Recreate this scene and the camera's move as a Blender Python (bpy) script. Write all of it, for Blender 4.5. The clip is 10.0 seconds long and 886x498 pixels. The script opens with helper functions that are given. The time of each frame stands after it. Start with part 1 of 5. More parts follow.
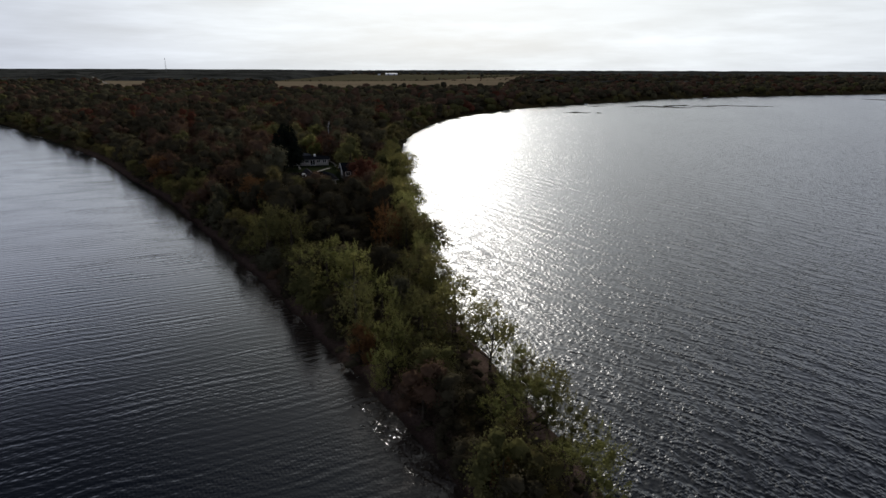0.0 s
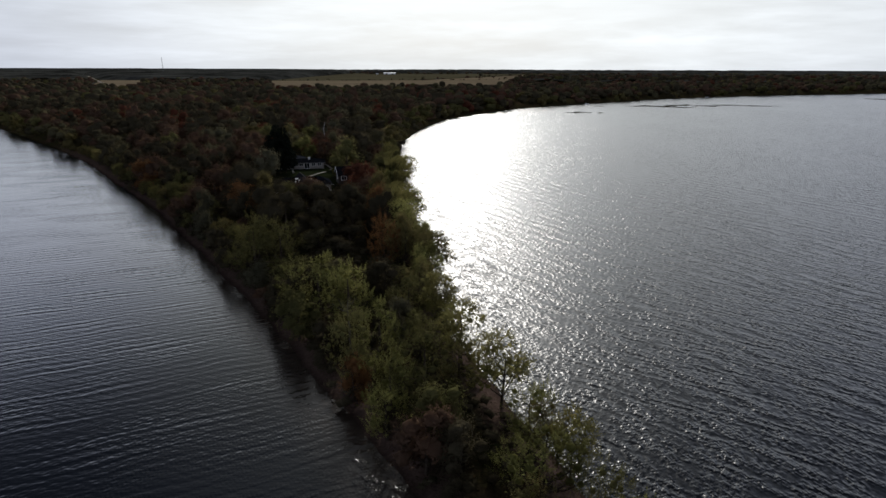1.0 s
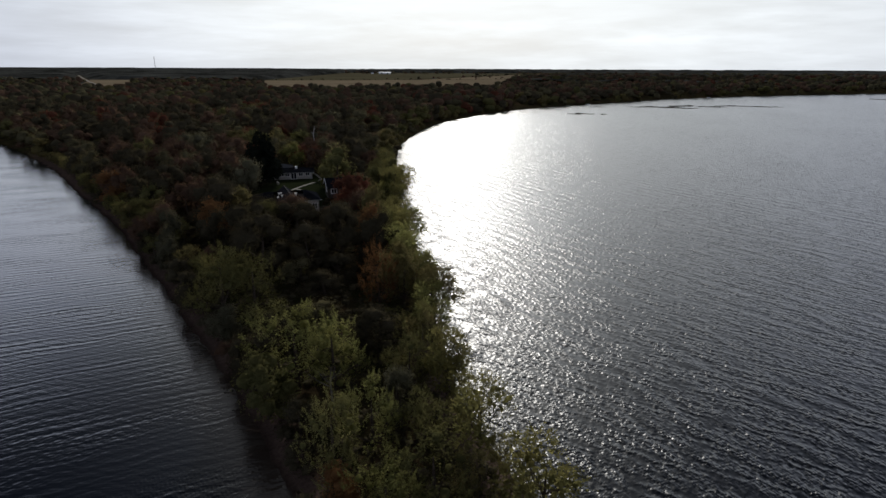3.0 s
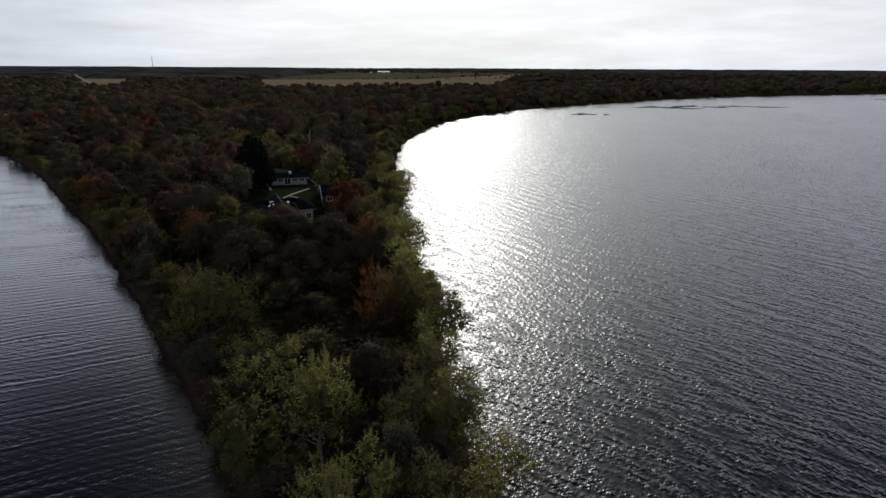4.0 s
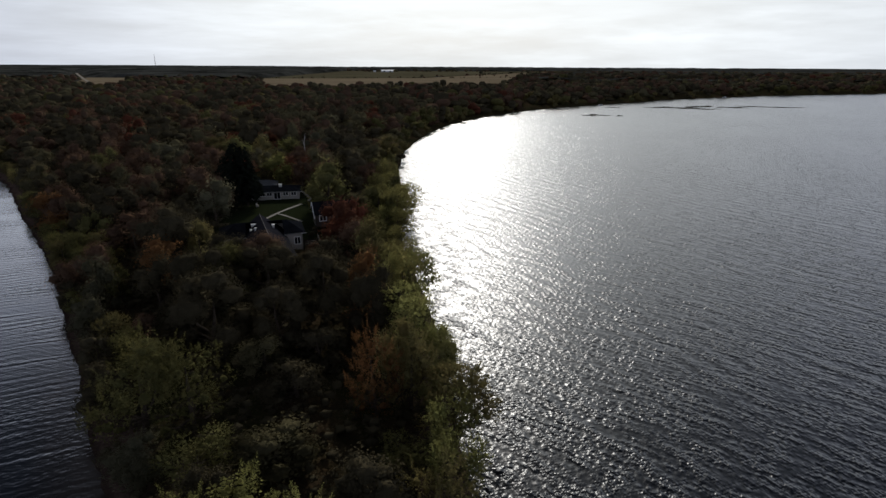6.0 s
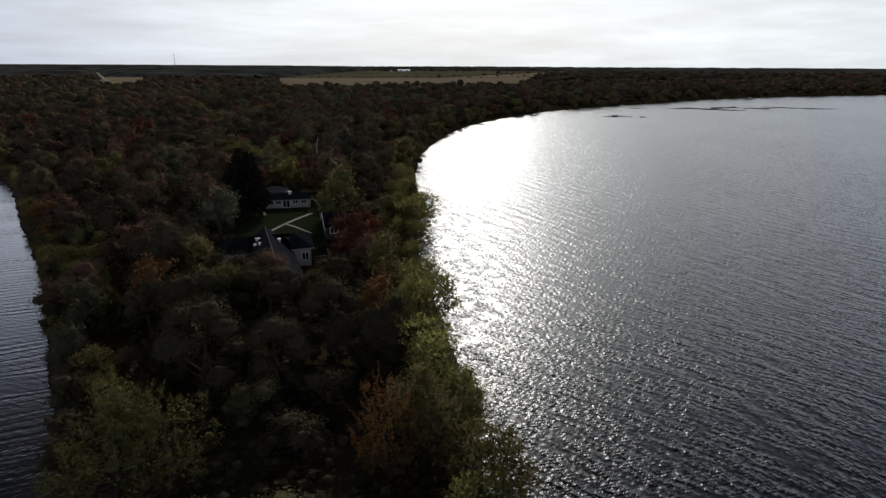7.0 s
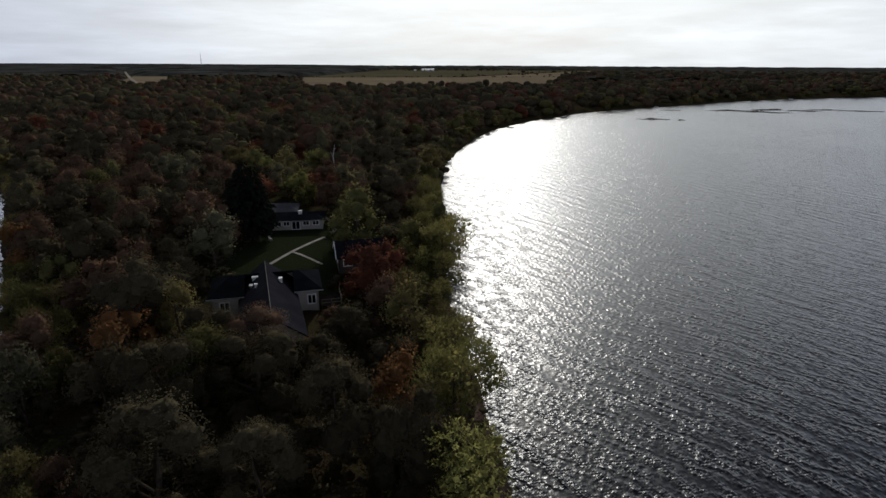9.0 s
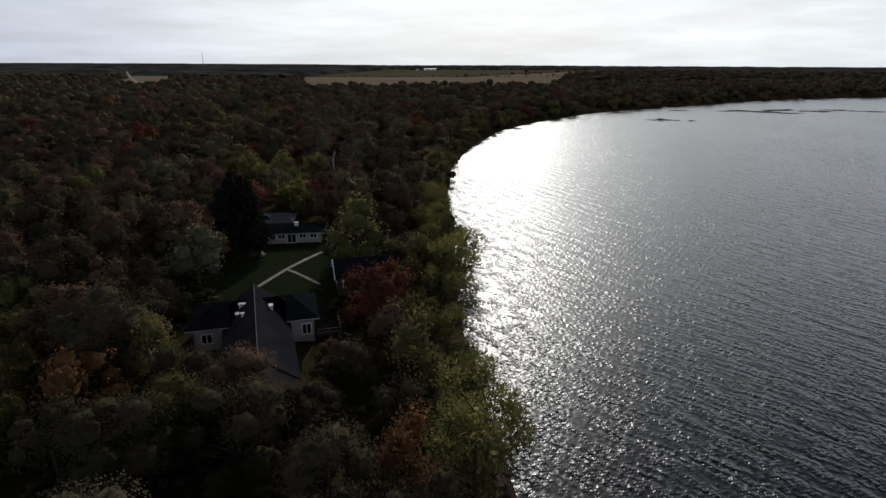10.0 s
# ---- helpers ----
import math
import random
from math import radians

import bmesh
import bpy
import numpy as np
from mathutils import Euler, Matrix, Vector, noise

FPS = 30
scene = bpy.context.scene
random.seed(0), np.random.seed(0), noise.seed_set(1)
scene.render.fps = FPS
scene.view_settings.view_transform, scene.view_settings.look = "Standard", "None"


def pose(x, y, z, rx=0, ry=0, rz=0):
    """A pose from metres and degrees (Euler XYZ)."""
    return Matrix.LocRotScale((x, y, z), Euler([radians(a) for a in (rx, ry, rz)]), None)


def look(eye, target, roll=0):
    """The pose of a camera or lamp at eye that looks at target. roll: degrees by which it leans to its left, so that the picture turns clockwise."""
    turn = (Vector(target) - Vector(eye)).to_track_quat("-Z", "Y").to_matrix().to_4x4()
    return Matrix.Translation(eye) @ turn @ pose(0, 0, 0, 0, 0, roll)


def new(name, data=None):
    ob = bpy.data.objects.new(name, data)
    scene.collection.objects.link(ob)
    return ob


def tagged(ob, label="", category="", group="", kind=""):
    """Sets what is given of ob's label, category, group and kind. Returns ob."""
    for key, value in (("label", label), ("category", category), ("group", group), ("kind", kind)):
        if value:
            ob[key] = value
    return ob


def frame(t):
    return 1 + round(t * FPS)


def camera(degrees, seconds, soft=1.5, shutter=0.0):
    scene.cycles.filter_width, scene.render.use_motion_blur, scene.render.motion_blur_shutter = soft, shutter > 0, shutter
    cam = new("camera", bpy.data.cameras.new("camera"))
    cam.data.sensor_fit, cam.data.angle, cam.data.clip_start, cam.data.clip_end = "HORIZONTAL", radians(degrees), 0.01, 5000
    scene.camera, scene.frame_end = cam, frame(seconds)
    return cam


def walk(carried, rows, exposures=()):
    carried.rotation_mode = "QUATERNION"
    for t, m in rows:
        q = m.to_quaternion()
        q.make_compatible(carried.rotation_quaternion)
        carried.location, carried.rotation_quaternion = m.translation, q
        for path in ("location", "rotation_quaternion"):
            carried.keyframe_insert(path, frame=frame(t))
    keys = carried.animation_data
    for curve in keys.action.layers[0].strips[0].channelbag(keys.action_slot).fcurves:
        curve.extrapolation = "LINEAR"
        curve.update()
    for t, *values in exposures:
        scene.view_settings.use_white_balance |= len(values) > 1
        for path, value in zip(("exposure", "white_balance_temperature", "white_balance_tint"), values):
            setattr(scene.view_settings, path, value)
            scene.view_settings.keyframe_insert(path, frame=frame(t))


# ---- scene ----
cam = camera(77.0, 10.0, soft=1.5)
PATH = [
    (0, (2.124, -8.283, 37.288), (2.099, -6.381, 36.67), 0.2),
    (0.5, (1.8, -4.132, 37.222), (1.777, -2.23, 36.603), 0.2),
    (1, (1.247, 0.603, 37.134), (1.228, 2.504, 36.514), 0.2),
    (1.5, (0.797, 5.263, 37.088), (0.781, 7.165, 36.468), 0.2),
    (2, (0.283, 9.718, 37.144), (0.27, 11.619, 36.523), 0.2),
    (2.5, (-0.115, 14.302, 37.203), (-0.123, 16.203, 36.582), 0.2),
    (4, (-1.584, 28.238, 37.347), (-1.583, 30.138, 36.723), 0.3),
    (4.5, (-1.998, 33.34, 37.227), (-1.996, 35.24, 36.603), 0.3),
    (5, (-2.419, 37.94, 37.356), (-2.414, 39.84, 36.731), 0.3),
    (5.5, (-2.768, 42.804, 37.432), (-2.765, 44.704, 36.805), 0.3),
    (7, (-4.309, 57.824, 37.544), (-4.374, 59.721, 36.914), 0.3),
    (7.5, (-4.956, 62.583, 37.66), (-5.048, 64.479, 37.03), 0.3),
    (8, (-5.706, 67.513, 37.809), (-5.824, 69.407, 37.176), 0.3),
    (8.5, (-6.351, 72.14, 37.83), (-6.483, 74.033, 37.197), 0.3),
    (9, (-7.246, 77.029, 37.902), (-7.387, 78.921, 37.269), 0.3),
    (9.5, (-8.283, 82.36, 37.682), (-8.431, 84.251, 37.048), 0.3),
    (10, (-9.432, 87.226, 37.622), (-9.58, 89.117, 36.988), 0.3),
]
walk(cam, [(t, look(eye, target, roll)) for t, eye, target, roll in PATH])

# ---- sky and sun ----
WIND = 40.0
SUN_AZ, SUN_EL = radians(0.4), radians(25.0)
sun_way = Vector((math.sin(SUN_AZ) * math.cos(SUN_EL), math.cos(SUN_AZ) * math.cos(SUN_EL), math.sin(SUN_EL)))

world = bpy.data.worlds.new("hazy_sky")
scene.world = world
world.use_nodes = True


class Nodes:
    """Short hand for building a node tree."""

    def __init__(self, tree):
        self.tree = tree
        tree.nodes.clear()

    def add(self, kind, inputs=None):
        n = self.tree.nodes.new(kind)
        self.fill(n, inputs)
        return n

    def fill(self, n, inputs):
        for k, v in (inputs or {}).items():
            sock = n.inputs[k]
            if isinstance(v, bpy.types.NodeSocket):
                self.tree.links.new(v, sock)
            else:
                sock.default_value = v

    def math(self, op, a, b=0.0, c=0.0, clamp=False):
        n = self.add("ShaderNodeMath", {0: a, 1: b, 2: c})
        n.operation, n.use_clamp = op, clamp
        return n.outputs[0]

    def vec(self, op, a, b=(0, 0, 0)):
        n = self.add("ShaderNodeVectorMath", {0: a, 1: b})
        n.operation = op
        return n

    def mix(self, fac, a, b, blend="MIX"):
        n = self.add("ShaderNodeMix", {0: fac, 6: a, 7: b})
        n.data_type, n.blend_type = "RGBA", blend
        return n.outputs[2]

    def ramp(self, fac, lo, hi, out_lo=0.0, out_hi=1.0, smooth=True):
        n = self.add("ShaderNodeMapRange", {0: fac, 1: lo, 2: hi, 3: out_lo, 4: out_hi})
        n.interpolation_type = "SMOOTHSTEP" if smooth else "LINEAR"
        return n.outputs[0]

    def noise(self, vector, scale, detail=2.0, rough=0.5):
        return self.add("ShaderNodeTexNoise", {"Vector": vector, "Scale": scale, "Detail": detail, "Roughness": rough}).outputs[0]

    def scaled(self, vector, scale, turn=0.0):
        """Turned by so many degrees, then scaled: with a turn of -a, what is long in x runs along the direction a."""
        turned = self.add("ShaderNodeMapping", {"Vector": vector, "Rotation": (0, 0, radians(turn))}).outputs[0]
        return self.vec("MULTIPLY", turned, scale).outputs[0]


n = Nodes(world.node_tree)
way = n.add("ShaderNodeTexCoord").outputs["Generated"]
sky = n.add("ShaderNodeTexSky")
sky.sky_type, sky.sun_disc, sky.sun_elevation, sky.sun_rotation, sky.dust_density = "NISHITA", False, SUN_EL, SUN_AZ, 3.0
clear = n.mix(1.0, sky.outputs[0], (0.06, 0.06, 0.06, 1), "MULTIPLY")
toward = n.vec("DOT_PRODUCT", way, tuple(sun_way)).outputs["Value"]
# broad glow shifted right of the sun, added to brighten the right lake
shifted_glow_way = (math.sin(radians(9.0)) * math.cos(SUN_EL), math.cos(radians(9.0)) * math.cos(SUN_EL), math.sin(SUN_EL))
glow = n.ramp(n.vec("DOT_PRODUCT", way, shifted_glow_way).outputs["Value"], 0.2, 1.0)
stretched = n.scaled(way, (1.0, 1.0, 7.0))
bands = n.noise(stretched, 2.2, 5.0, 0.55)
wisp = n.noise(n.scaled(way, (1.6, 0.7, 11.0), 20), 3.5, 6.0, 0.6)
cover = n.math("ADD", n.ramp(bands, 0.35, 0.65, 0.0, 0.6), n.ramp(wisp, 0.4, 0.7, 0.0, 0.4))
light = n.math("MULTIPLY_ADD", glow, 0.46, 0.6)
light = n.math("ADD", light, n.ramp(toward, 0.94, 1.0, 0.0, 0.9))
light = n.math("MULTIPLY", light, n.ramp(toward, -0.45, 0.4, 0.85, 1.0))
light = n.math("MULTIPLY", light, n.ramp(cover, 0.0, 1.0, 0.83, 1.09, False))
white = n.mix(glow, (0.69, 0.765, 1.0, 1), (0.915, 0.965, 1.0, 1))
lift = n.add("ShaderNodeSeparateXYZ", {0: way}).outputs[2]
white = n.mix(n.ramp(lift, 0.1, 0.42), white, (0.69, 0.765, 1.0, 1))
white = n.mix(n.ramp(toward, 0.8, 0.97), white, (0.92, 0.97, 1.0, 1))
# sky darkened towards the zenith to keep near water dark, least above the sun
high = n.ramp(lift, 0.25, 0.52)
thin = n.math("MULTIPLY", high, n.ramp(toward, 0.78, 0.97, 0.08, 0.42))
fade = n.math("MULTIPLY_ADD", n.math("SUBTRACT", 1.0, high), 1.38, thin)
# added bright band just above the view, lifting what the far water reflects
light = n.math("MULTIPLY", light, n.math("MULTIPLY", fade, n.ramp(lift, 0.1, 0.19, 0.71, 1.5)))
veil = n.vec("SCALE", white)
n.tree.links.new(light, veil.inputs["Scale"])
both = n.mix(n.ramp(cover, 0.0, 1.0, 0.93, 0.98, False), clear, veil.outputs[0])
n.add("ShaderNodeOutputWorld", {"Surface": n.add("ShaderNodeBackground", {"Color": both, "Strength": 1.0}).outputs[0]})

sun = new("sun", bpy.data.lights.new("sun", "SUN"))
sun.data.energy, sun.data.angle, sun.data.color = 1.7, radians(0.6), (1.0, 0.96, 0.9)
sun.matrix_world = look(tuple(sun_way * 100), (0, 0, 0))

# ---- materials ----


def material(name):
    m = bpy.data.materials.new(name)
    m.use_nodes = True
    return m, Nodes(m.node_tree)


def finish(n, shader):
    n.add("ShaderNodeOutputMaterial", {"Surface": shader})


def surface(name, colour, rough=0.8, vary=0.25, scale=0.6, fine=8.0, bump=0.02, metal=0.0, gloss=0.25):
    """A rough surface with stains at two scales and a fine relief."""
    m, n = material(name)
    at = n.add("ShaderNodeTexCoord").outputs["Object"]
    big, small = n.noise(at, scale, 3.0), n.noise(at, fine, 4.0, 0.6)
    k = n.math("ADD", n.ramp(big, 0.3, 0.7, 1 - vary, 1 + vary), n.ramp(small, 0.3, 0.7, -vary * 0.6, vary * 0.6))
    c = n.vec("SCALE", tuple(colour))
    n.tree.links.new(k, c.inputs["Scale"])
    relief = n.add("ShaderNodeBump", {"Height": small, "Distance": bump, "Strength": 0.8}).outputs[0]
    b = n.add("ShaderNodeBsdfPrincipled", {"Base Color": c.outputs[0], "Roughness": rough, "Metallic": metal, "Normal": relief, "Specular IOR Level": gloss})
    finish(n, b.outputs[0])
    return m


def leaf_material(name, colour, second, through_light=0.42):
    """Leaves: every tree and every leaf a little different, some of the light comes through."""
    m, n = material(name)
    own = n.add("ShaderNodeObjectInfo").outputs["Random"]
    each = n.add("ShaderNodeNewGeometry").outputs["Random Per Island"]
    place = n.add("ShaderNodeNewGeometry").outputs["Position"]
    patch = n.noise(place, 0.35, 2.0)
    c = n.mix(n.math("MULTIPLY_ADD", each, 0.3, n.ramp(patch, 0.35, 0.7, 0.0, 0.7), clamp=True), (*colour, 1), (*second, 1))
    k = n.math("MULTIPLY", n.math("MULTIPLY_ADD", own, 0.5, 0.88), n.math("MULTIPLY_ADD", each, 0.2, 0.9))
    s = n.vec("SCALE", c)
    n.tree.links.new(k, s.inputs["Scale"])
    dome = n.add("ShaderNodeAttribute")
    dome.attribute_name = "dome"
    turned = n.add("ShaderNodeVectorTransform", {0: dome.outputs["Vector"]})
    turned.vector_type, turned.convert_from, turned.convert_to = "VECTOR", "OBJECT", "WORLD"
    clump = n.add("ShaderNodeTexNoise", {"Vector": place, "Scale": 1.7, "Detail": 3.0, "Roughness": 0.65}).outputs[1]
    clump = n.vec("MULTIPLY", n.vec("SUBTRACT", clump, (0.5, 0.5, 0.5)).outputs[0], (0.95, 0.95, 0.95)).outputs[0]
    flat = n.vec("MULTIPLY", n.add("ShaderNodeNewGeometry").outputs["Normal"], (0.1, 0.1, 0.1)).outputs[0]
    soft = n.vec("ADD", n.vec("ADD", flat, clump).outputs[0], turned.outputs[0]).outputs[0]
    d = n.add("ShaderNodeBsdfDiffuse", {"Color": s.outputs[0], "Normal": n.vec("NORMALIZE", soft).outputs[0]})
    t = n.add("ShaderNodeBsdfTranslucent", {"Color": s.outputs[0]})
    x = n.add("ShaderNodeMixShader", {0: through_light, 1: d.outputs[0], 2: t.outputs[0]})
    finish(n, x.outputs[0])
    return m


LEAF = {
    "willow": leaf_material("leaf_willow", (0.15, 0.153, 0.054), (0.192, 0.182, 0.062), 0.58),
    # green leaves raised in colour and translucency, to look lit from behind
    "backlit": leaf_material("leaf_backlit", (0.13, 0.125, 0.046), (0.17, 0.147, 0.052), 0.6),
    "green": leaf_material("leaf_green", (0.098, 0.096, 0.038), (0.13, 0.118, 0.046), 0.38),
    "olive": leaf_material("leaf_olive", (0.094, 0.084, 0.046), (0.12, 0.104, 0.056), 0.25),
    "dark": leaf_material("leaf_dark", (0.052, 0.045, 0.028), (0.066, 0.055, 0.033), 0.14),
    "grey": leaf_material("leaf_grey", (0.086, 0.082, 0.052), (0.112, 0.104, 0.064)),
    "yellow": leaf_material("leaf_yellow", (0.15, 0.12, 0.048), (0.115, 0.105, 0.046)),
    "orange": leaf_material("leaf_orange", (0.19, 0.092, 0.038), (0.13, 0.074, 0.034)),
    "rust": leaf_material("leaf_rust", (0.112, 0.066, 0.042), (0.088, 0.058, 0.04), 0.14),
    "red": leaf_material("leaf_red", (0.15, 0.056, 0.034), (0.1, 0.046, 0.03)),
    "needle": leaf_material("leaf_needle", (0.017, 0.021, 0.015), (0.023, 0.027, 0.019), 0.08),
}
BARK = surface("bark", (0.07, 0.055, 0.042), 0.9, 0.3, 1.5, 12.0, 0.03, gloss=0.0)
BARE_WOOD = surface("bare_wood", (0.36, 0.33, 0.3), 0.8, 0.15, 2.0, 14.0, 0.01)
DEADWOOD = surface("dead_wood", (0.1, 0.09, 0.078), 0.8, 0.2, 2.0, 14.0, 0.01)
SIDING = surface("white_siding", (0.42, 0.39, 0.35), 0.6, 0.08, 0.4, 6.0, 0.004)
CABIN_WALL = surface("brown_boards", (0.07, 0.058, 0.048), 0.8, 0.12, 0.6, 8.0, 0.006)
TRIM = surface("white_trim", (0.8, 0.79, 0.77), 0.5, 0.05, 1.0, 9.0, 0.002)
SHINGLE_DARK = surface("dark_shingle", (0.011, 0.012, 0.015), 0.8, 0.25, 0.5, 5.0, 0.02, gloss=0.0)
SHINGLE_GREY = surface("grey_shingle", (0.019, 0.019, 0.023), 0.8, 0.15, 0.4, 5.0, 0.02, gloss=0.0)
SHEET_ROOF = surface("pale_sheet_roof", (0.1, 0.103, 0.112), 0.5, 0.12, 0.5, 3.0, 0.01, gloss=0.0)
BARN_WHITE = surface("barn_white", (0.85, 0.86, 0.88), 0.35, 0.05, 0.05, 1.0, 0.01)
GUTTER = surface("grey_gutter", (0.22, 0.22, 0.22), 0.5, 0.1, 1.0, 8.0, 0.002)
CONCRETE = surface("pale_concrete", (0.23, 0.21, 0.18), 0.85, 0.15, 0.5, 6.0, 0.006)
DECKING = surface("stained_decking", (0.014, 0.012, 0.011), 0.9, 0.2, 1.2, 10.0, 0.005, gloss=0.0)
TIMBER = surface("grey_timber", (0.04, 0.036, 0.031), 0.8, 0.2, 1.2, 10.0, 0.005)
STEEL = surface("dark_steel", (0.12, 0.12, 0.13), 0.5, 0.1, 1.0, 8.0, 0.002, 0.6)
REED = surface("reed", (0.06, 0.05, 0.03), 0.9, 0.3, 0.1, 1.2, 0.1, gloss=0.0)
TAN_FIELD = surface("tan_stubble", (0.19, 0.15, 0.098), 0.95, 0.12, 0.008, 0.1, 0.1, gloss=0.0)
GREEN_FIELD = surface("green_crop", (0.09, 0.08, 0.048), 0.95, 0.15, 0.006, 0.1, 0.1, gloss=0.0)
GRAVEL = surface("gravel_road", (0.27, 0.24, 0.2), 0.95, 0.12, 0.05, 2.0, 0.02, gloss=0.0)

m, n = material("window_glass")
b = n.add("ShaderNodeBsdfPrincipled", {"Base Color": (0.012, 0.014, 0.016, 1), "Roughness": 0.05, "IOR": 1.5})
finish(n, b.outputs[0])
GLASS = m

# ground: sand and mud by the water, leaf litter under the trees, mown grass round the houses
m, n = material("earth")
at = n.add("ShaderNodeNewGeometry").outputs["Position"]
xyz = n.add("ShaderNodeSeparateXYZ", {0: at})
big, small = n.noise(at, 0.12, 4.0), n.noise(at, 2.5, 5.0, 0.65)
litter = n.mix(n.ramp(big, 0.35, 0.65), (0.045, 0.033, 0.02, 1), (0.03, 0.035, 0.014, 1))
litter = n.mix(n.ramp(small, 0.4, 0.75, 0.0, 0.6), litter, (0.085, 0.055, 0.03, 1))
grass = n.mix(n.ramp(small, 0.3, 0.7), (0.015, 0.02, 0.009, 1), (0.023, 0.028, 0.013, 1))
gx = n.math("ABSOLUTE", n.math("ADD", xyz.outputs[0], 37.0))
gy = n.math("ABSOLUTE", n.math("ADD", xyz.outputs[1], -173.0))
lawn = n.math("MULTIPLY", n.ramp(n.math("ADD", gx, n.math("MULTIPLY", big, 8.0)), 18.0, 24.0, 1.0, 0.0), n.ramp(gy, 18.0, 26.0, 1.0, 0.0))
c = n.mix(lawn, litter, grass)
sand = n.mix(n.ramp(small, 0.3, 0.7), (0.07, 0.047, 0.038, 1), (0.115, 0.08, 0.064, 1))
shore = n.ramp(n.math("ADD", xyz.outputs[2], n.math("MULTIPLY", big, 0.3)), 0.5, 0.8, 1.0, 0.0)
shore = n.math("MULTIPLY", shore, n.ramp(xyz.outputs[1], 230.0, 280.0, 1.0, 0.0))
c = n.mix(shore, c, sand)
wet = n.ramp(xyz.outputs[2], 0.0, 0.22, 0.45, 1.0)
s = n.vec("SCALE", c)
n.tree.links.new(wet, s.inputs["Scale"])
relief = n.add("ShaderNodeBump", {"Height": small, "Distance": 0.15, "Strength": 0.8}).outputs[0]
b = n.add("ShaderNodeBsdfPrincipled", {"Base Color": s.outputs[0], "Roughness": n.ramp(xyz.outputs[2], 0.0, 0.25, 0.45, 0.95), "Specular IOR Level": 0.0, "Normal": relief})
finish(n, b.outputs[0])
EARTH = m

# water: wind waves on the open lake, long low ripples in the lee of the point
m, n = material("lake_water")
at = n.add("ShaderNodeNewGeometry").outputs["Position"]
xyz = n.add("ShaderNodeSeparateXYZ", {0: at})
run = n.math("ADD", xyz.outputs[1], -33.0)
side = n.math("ADD", xyz.outputs[0], n.math("MULTIPLY", run, n.math("MULTIPLY_ADD", run, 0.0009, 0.6)))
lee = n.ramp(side, 4.0, 14.0, 1.0, 0.0)


def bent(scale, by, seed):
    """The place on the water, pushed about a little so that no crest runs on for ever."""
    w = n.add("ShaderNodeTexNoise", {"Vector": n.vec("ADD", at, (seed, 0, 0)).outputs[0], "Scale": scale, "Detail": 2.0}).outputs[1]
    return n.vec("ADD", at, n.vec("MULTIPLY", w, (by, by, 0.0)).outputs[0]).outputs[0]


def scaled_by(vector, k):
    v = n.vec("SCALE", vector)
    n.tree.links.new(k, v.inputs["Scale"])
    return v.outputs[0]


def train(place, seed, count, shortest, longest, heading, spread, steep):
    """A group of waves of many lengths round one heading: their slope in the plan and a height of about 1."""
    rw = random.Random(seed)
    slope, lift = None, None
    for k in range(count):
        length = shortest * (longest / shortest) ** ((k + rw.uniform(0.2, 0.8)) / count)
        a = radians(heading + rw.gauss(0, spread))
        w = 2 * math.pi / length
        phase = n.vec("DOT_PRODUCT", place, (w * math.cos(a), w * math.sin(a), 0.0)).outputs["Value"]
        phase = n.math("ADD", phase, rw.uniform(0, 6.28))
        s = steep * math.sqrt(2.0 / count)
        v = scaled_by((s * math.cos(a), s * math.sin(a), 0.0), n.math("SINE", phase))
        h = n.math("COSINE", phase)
        slope = v if slope is None else n.vec("ADD", slope, v).outputs[0]
        lift = h if lift is None else n.math("ADD", lift, h)
    return slope, n.math("MULTIPLY", lift, math.sqrt(2.0 / count))


def ridged(slope, lift, sharp):
    """Steeper towards the crests, flatter in the troughs."""
    return scaled_by(slope, n.math("MAXIMUM", n.math("MULTIPLY_ADD", lift, sharp, 1.0), 0.1))


gust = n.ramp(n.noise(n.scaled(at, (1.0, 0.5, 1.0), 25), 0.02, 4.0, 0.6), 0.3, 0.7, 0.72, 1.25)
pack = n.ramp(n.noise(bent(0.1, 6.0, 7.0), 0.3, 2.5, 0.6), 0.32, 0.68, 0.35, 1.6)
long_s, long_h = train(bent(0.05, 6.0, 0.0), 1, 11, 1.3, 4.4, WIND - 8, 36, 0.05)
mid_s, mid_h = train(bent(0.2, 1.6, 30.0), 2, 12, 0.58, 1.4, WIND - 30, 50, 0.105)
fine_s, fine_h = train(bent(0.6, 0.5, 60.0), 3, 10, 0.22, 0.58, WIND - 25, 62, 0.12)
fine_s = scaled_by(fine_s, n.math("MAXIMUM", n.math("MULTIPLY_ADD", long_h, 0.4, n.math("MULTIPLY", pack, 0.9)), 0.15))
chop = n.vec("ADD", ridged(long_s, long_h, 0.35), n.vec("ADD", scaled_by(ridged(mid_s, mid_h, 0.4), pack), fine_s).outputs[0]).outputs[0]
ruffle = n.add("ShaderNodeTexNoise", {"Vector": at, "Scale": 2.0, "Detail": 3.0, "Roughness": 0.6}).outputs[1]
ruffle = scaled_by(n.vec("MULTIPLY", n.vec("SUBTRACT", ruffle, (0.5, 0.5, 0.5)).outputs[0], (0.55, 0.55, 0.0)).outputs[0], pack)
chop = n.vec("ADD", chop, ruffle).outputs[0]
gusty = scaled_by(chop, gust)
calm_s, calm_h = train(bent(0.08, 3.0, 90.0), 4, 8, 0.7, 1.9, 106, 15, 0.034)
soft_s, soft_h = train(bent(0.3, 0.8, 120.0), 5, 8, 0.3, 0.7, 98, 30, 0.038)
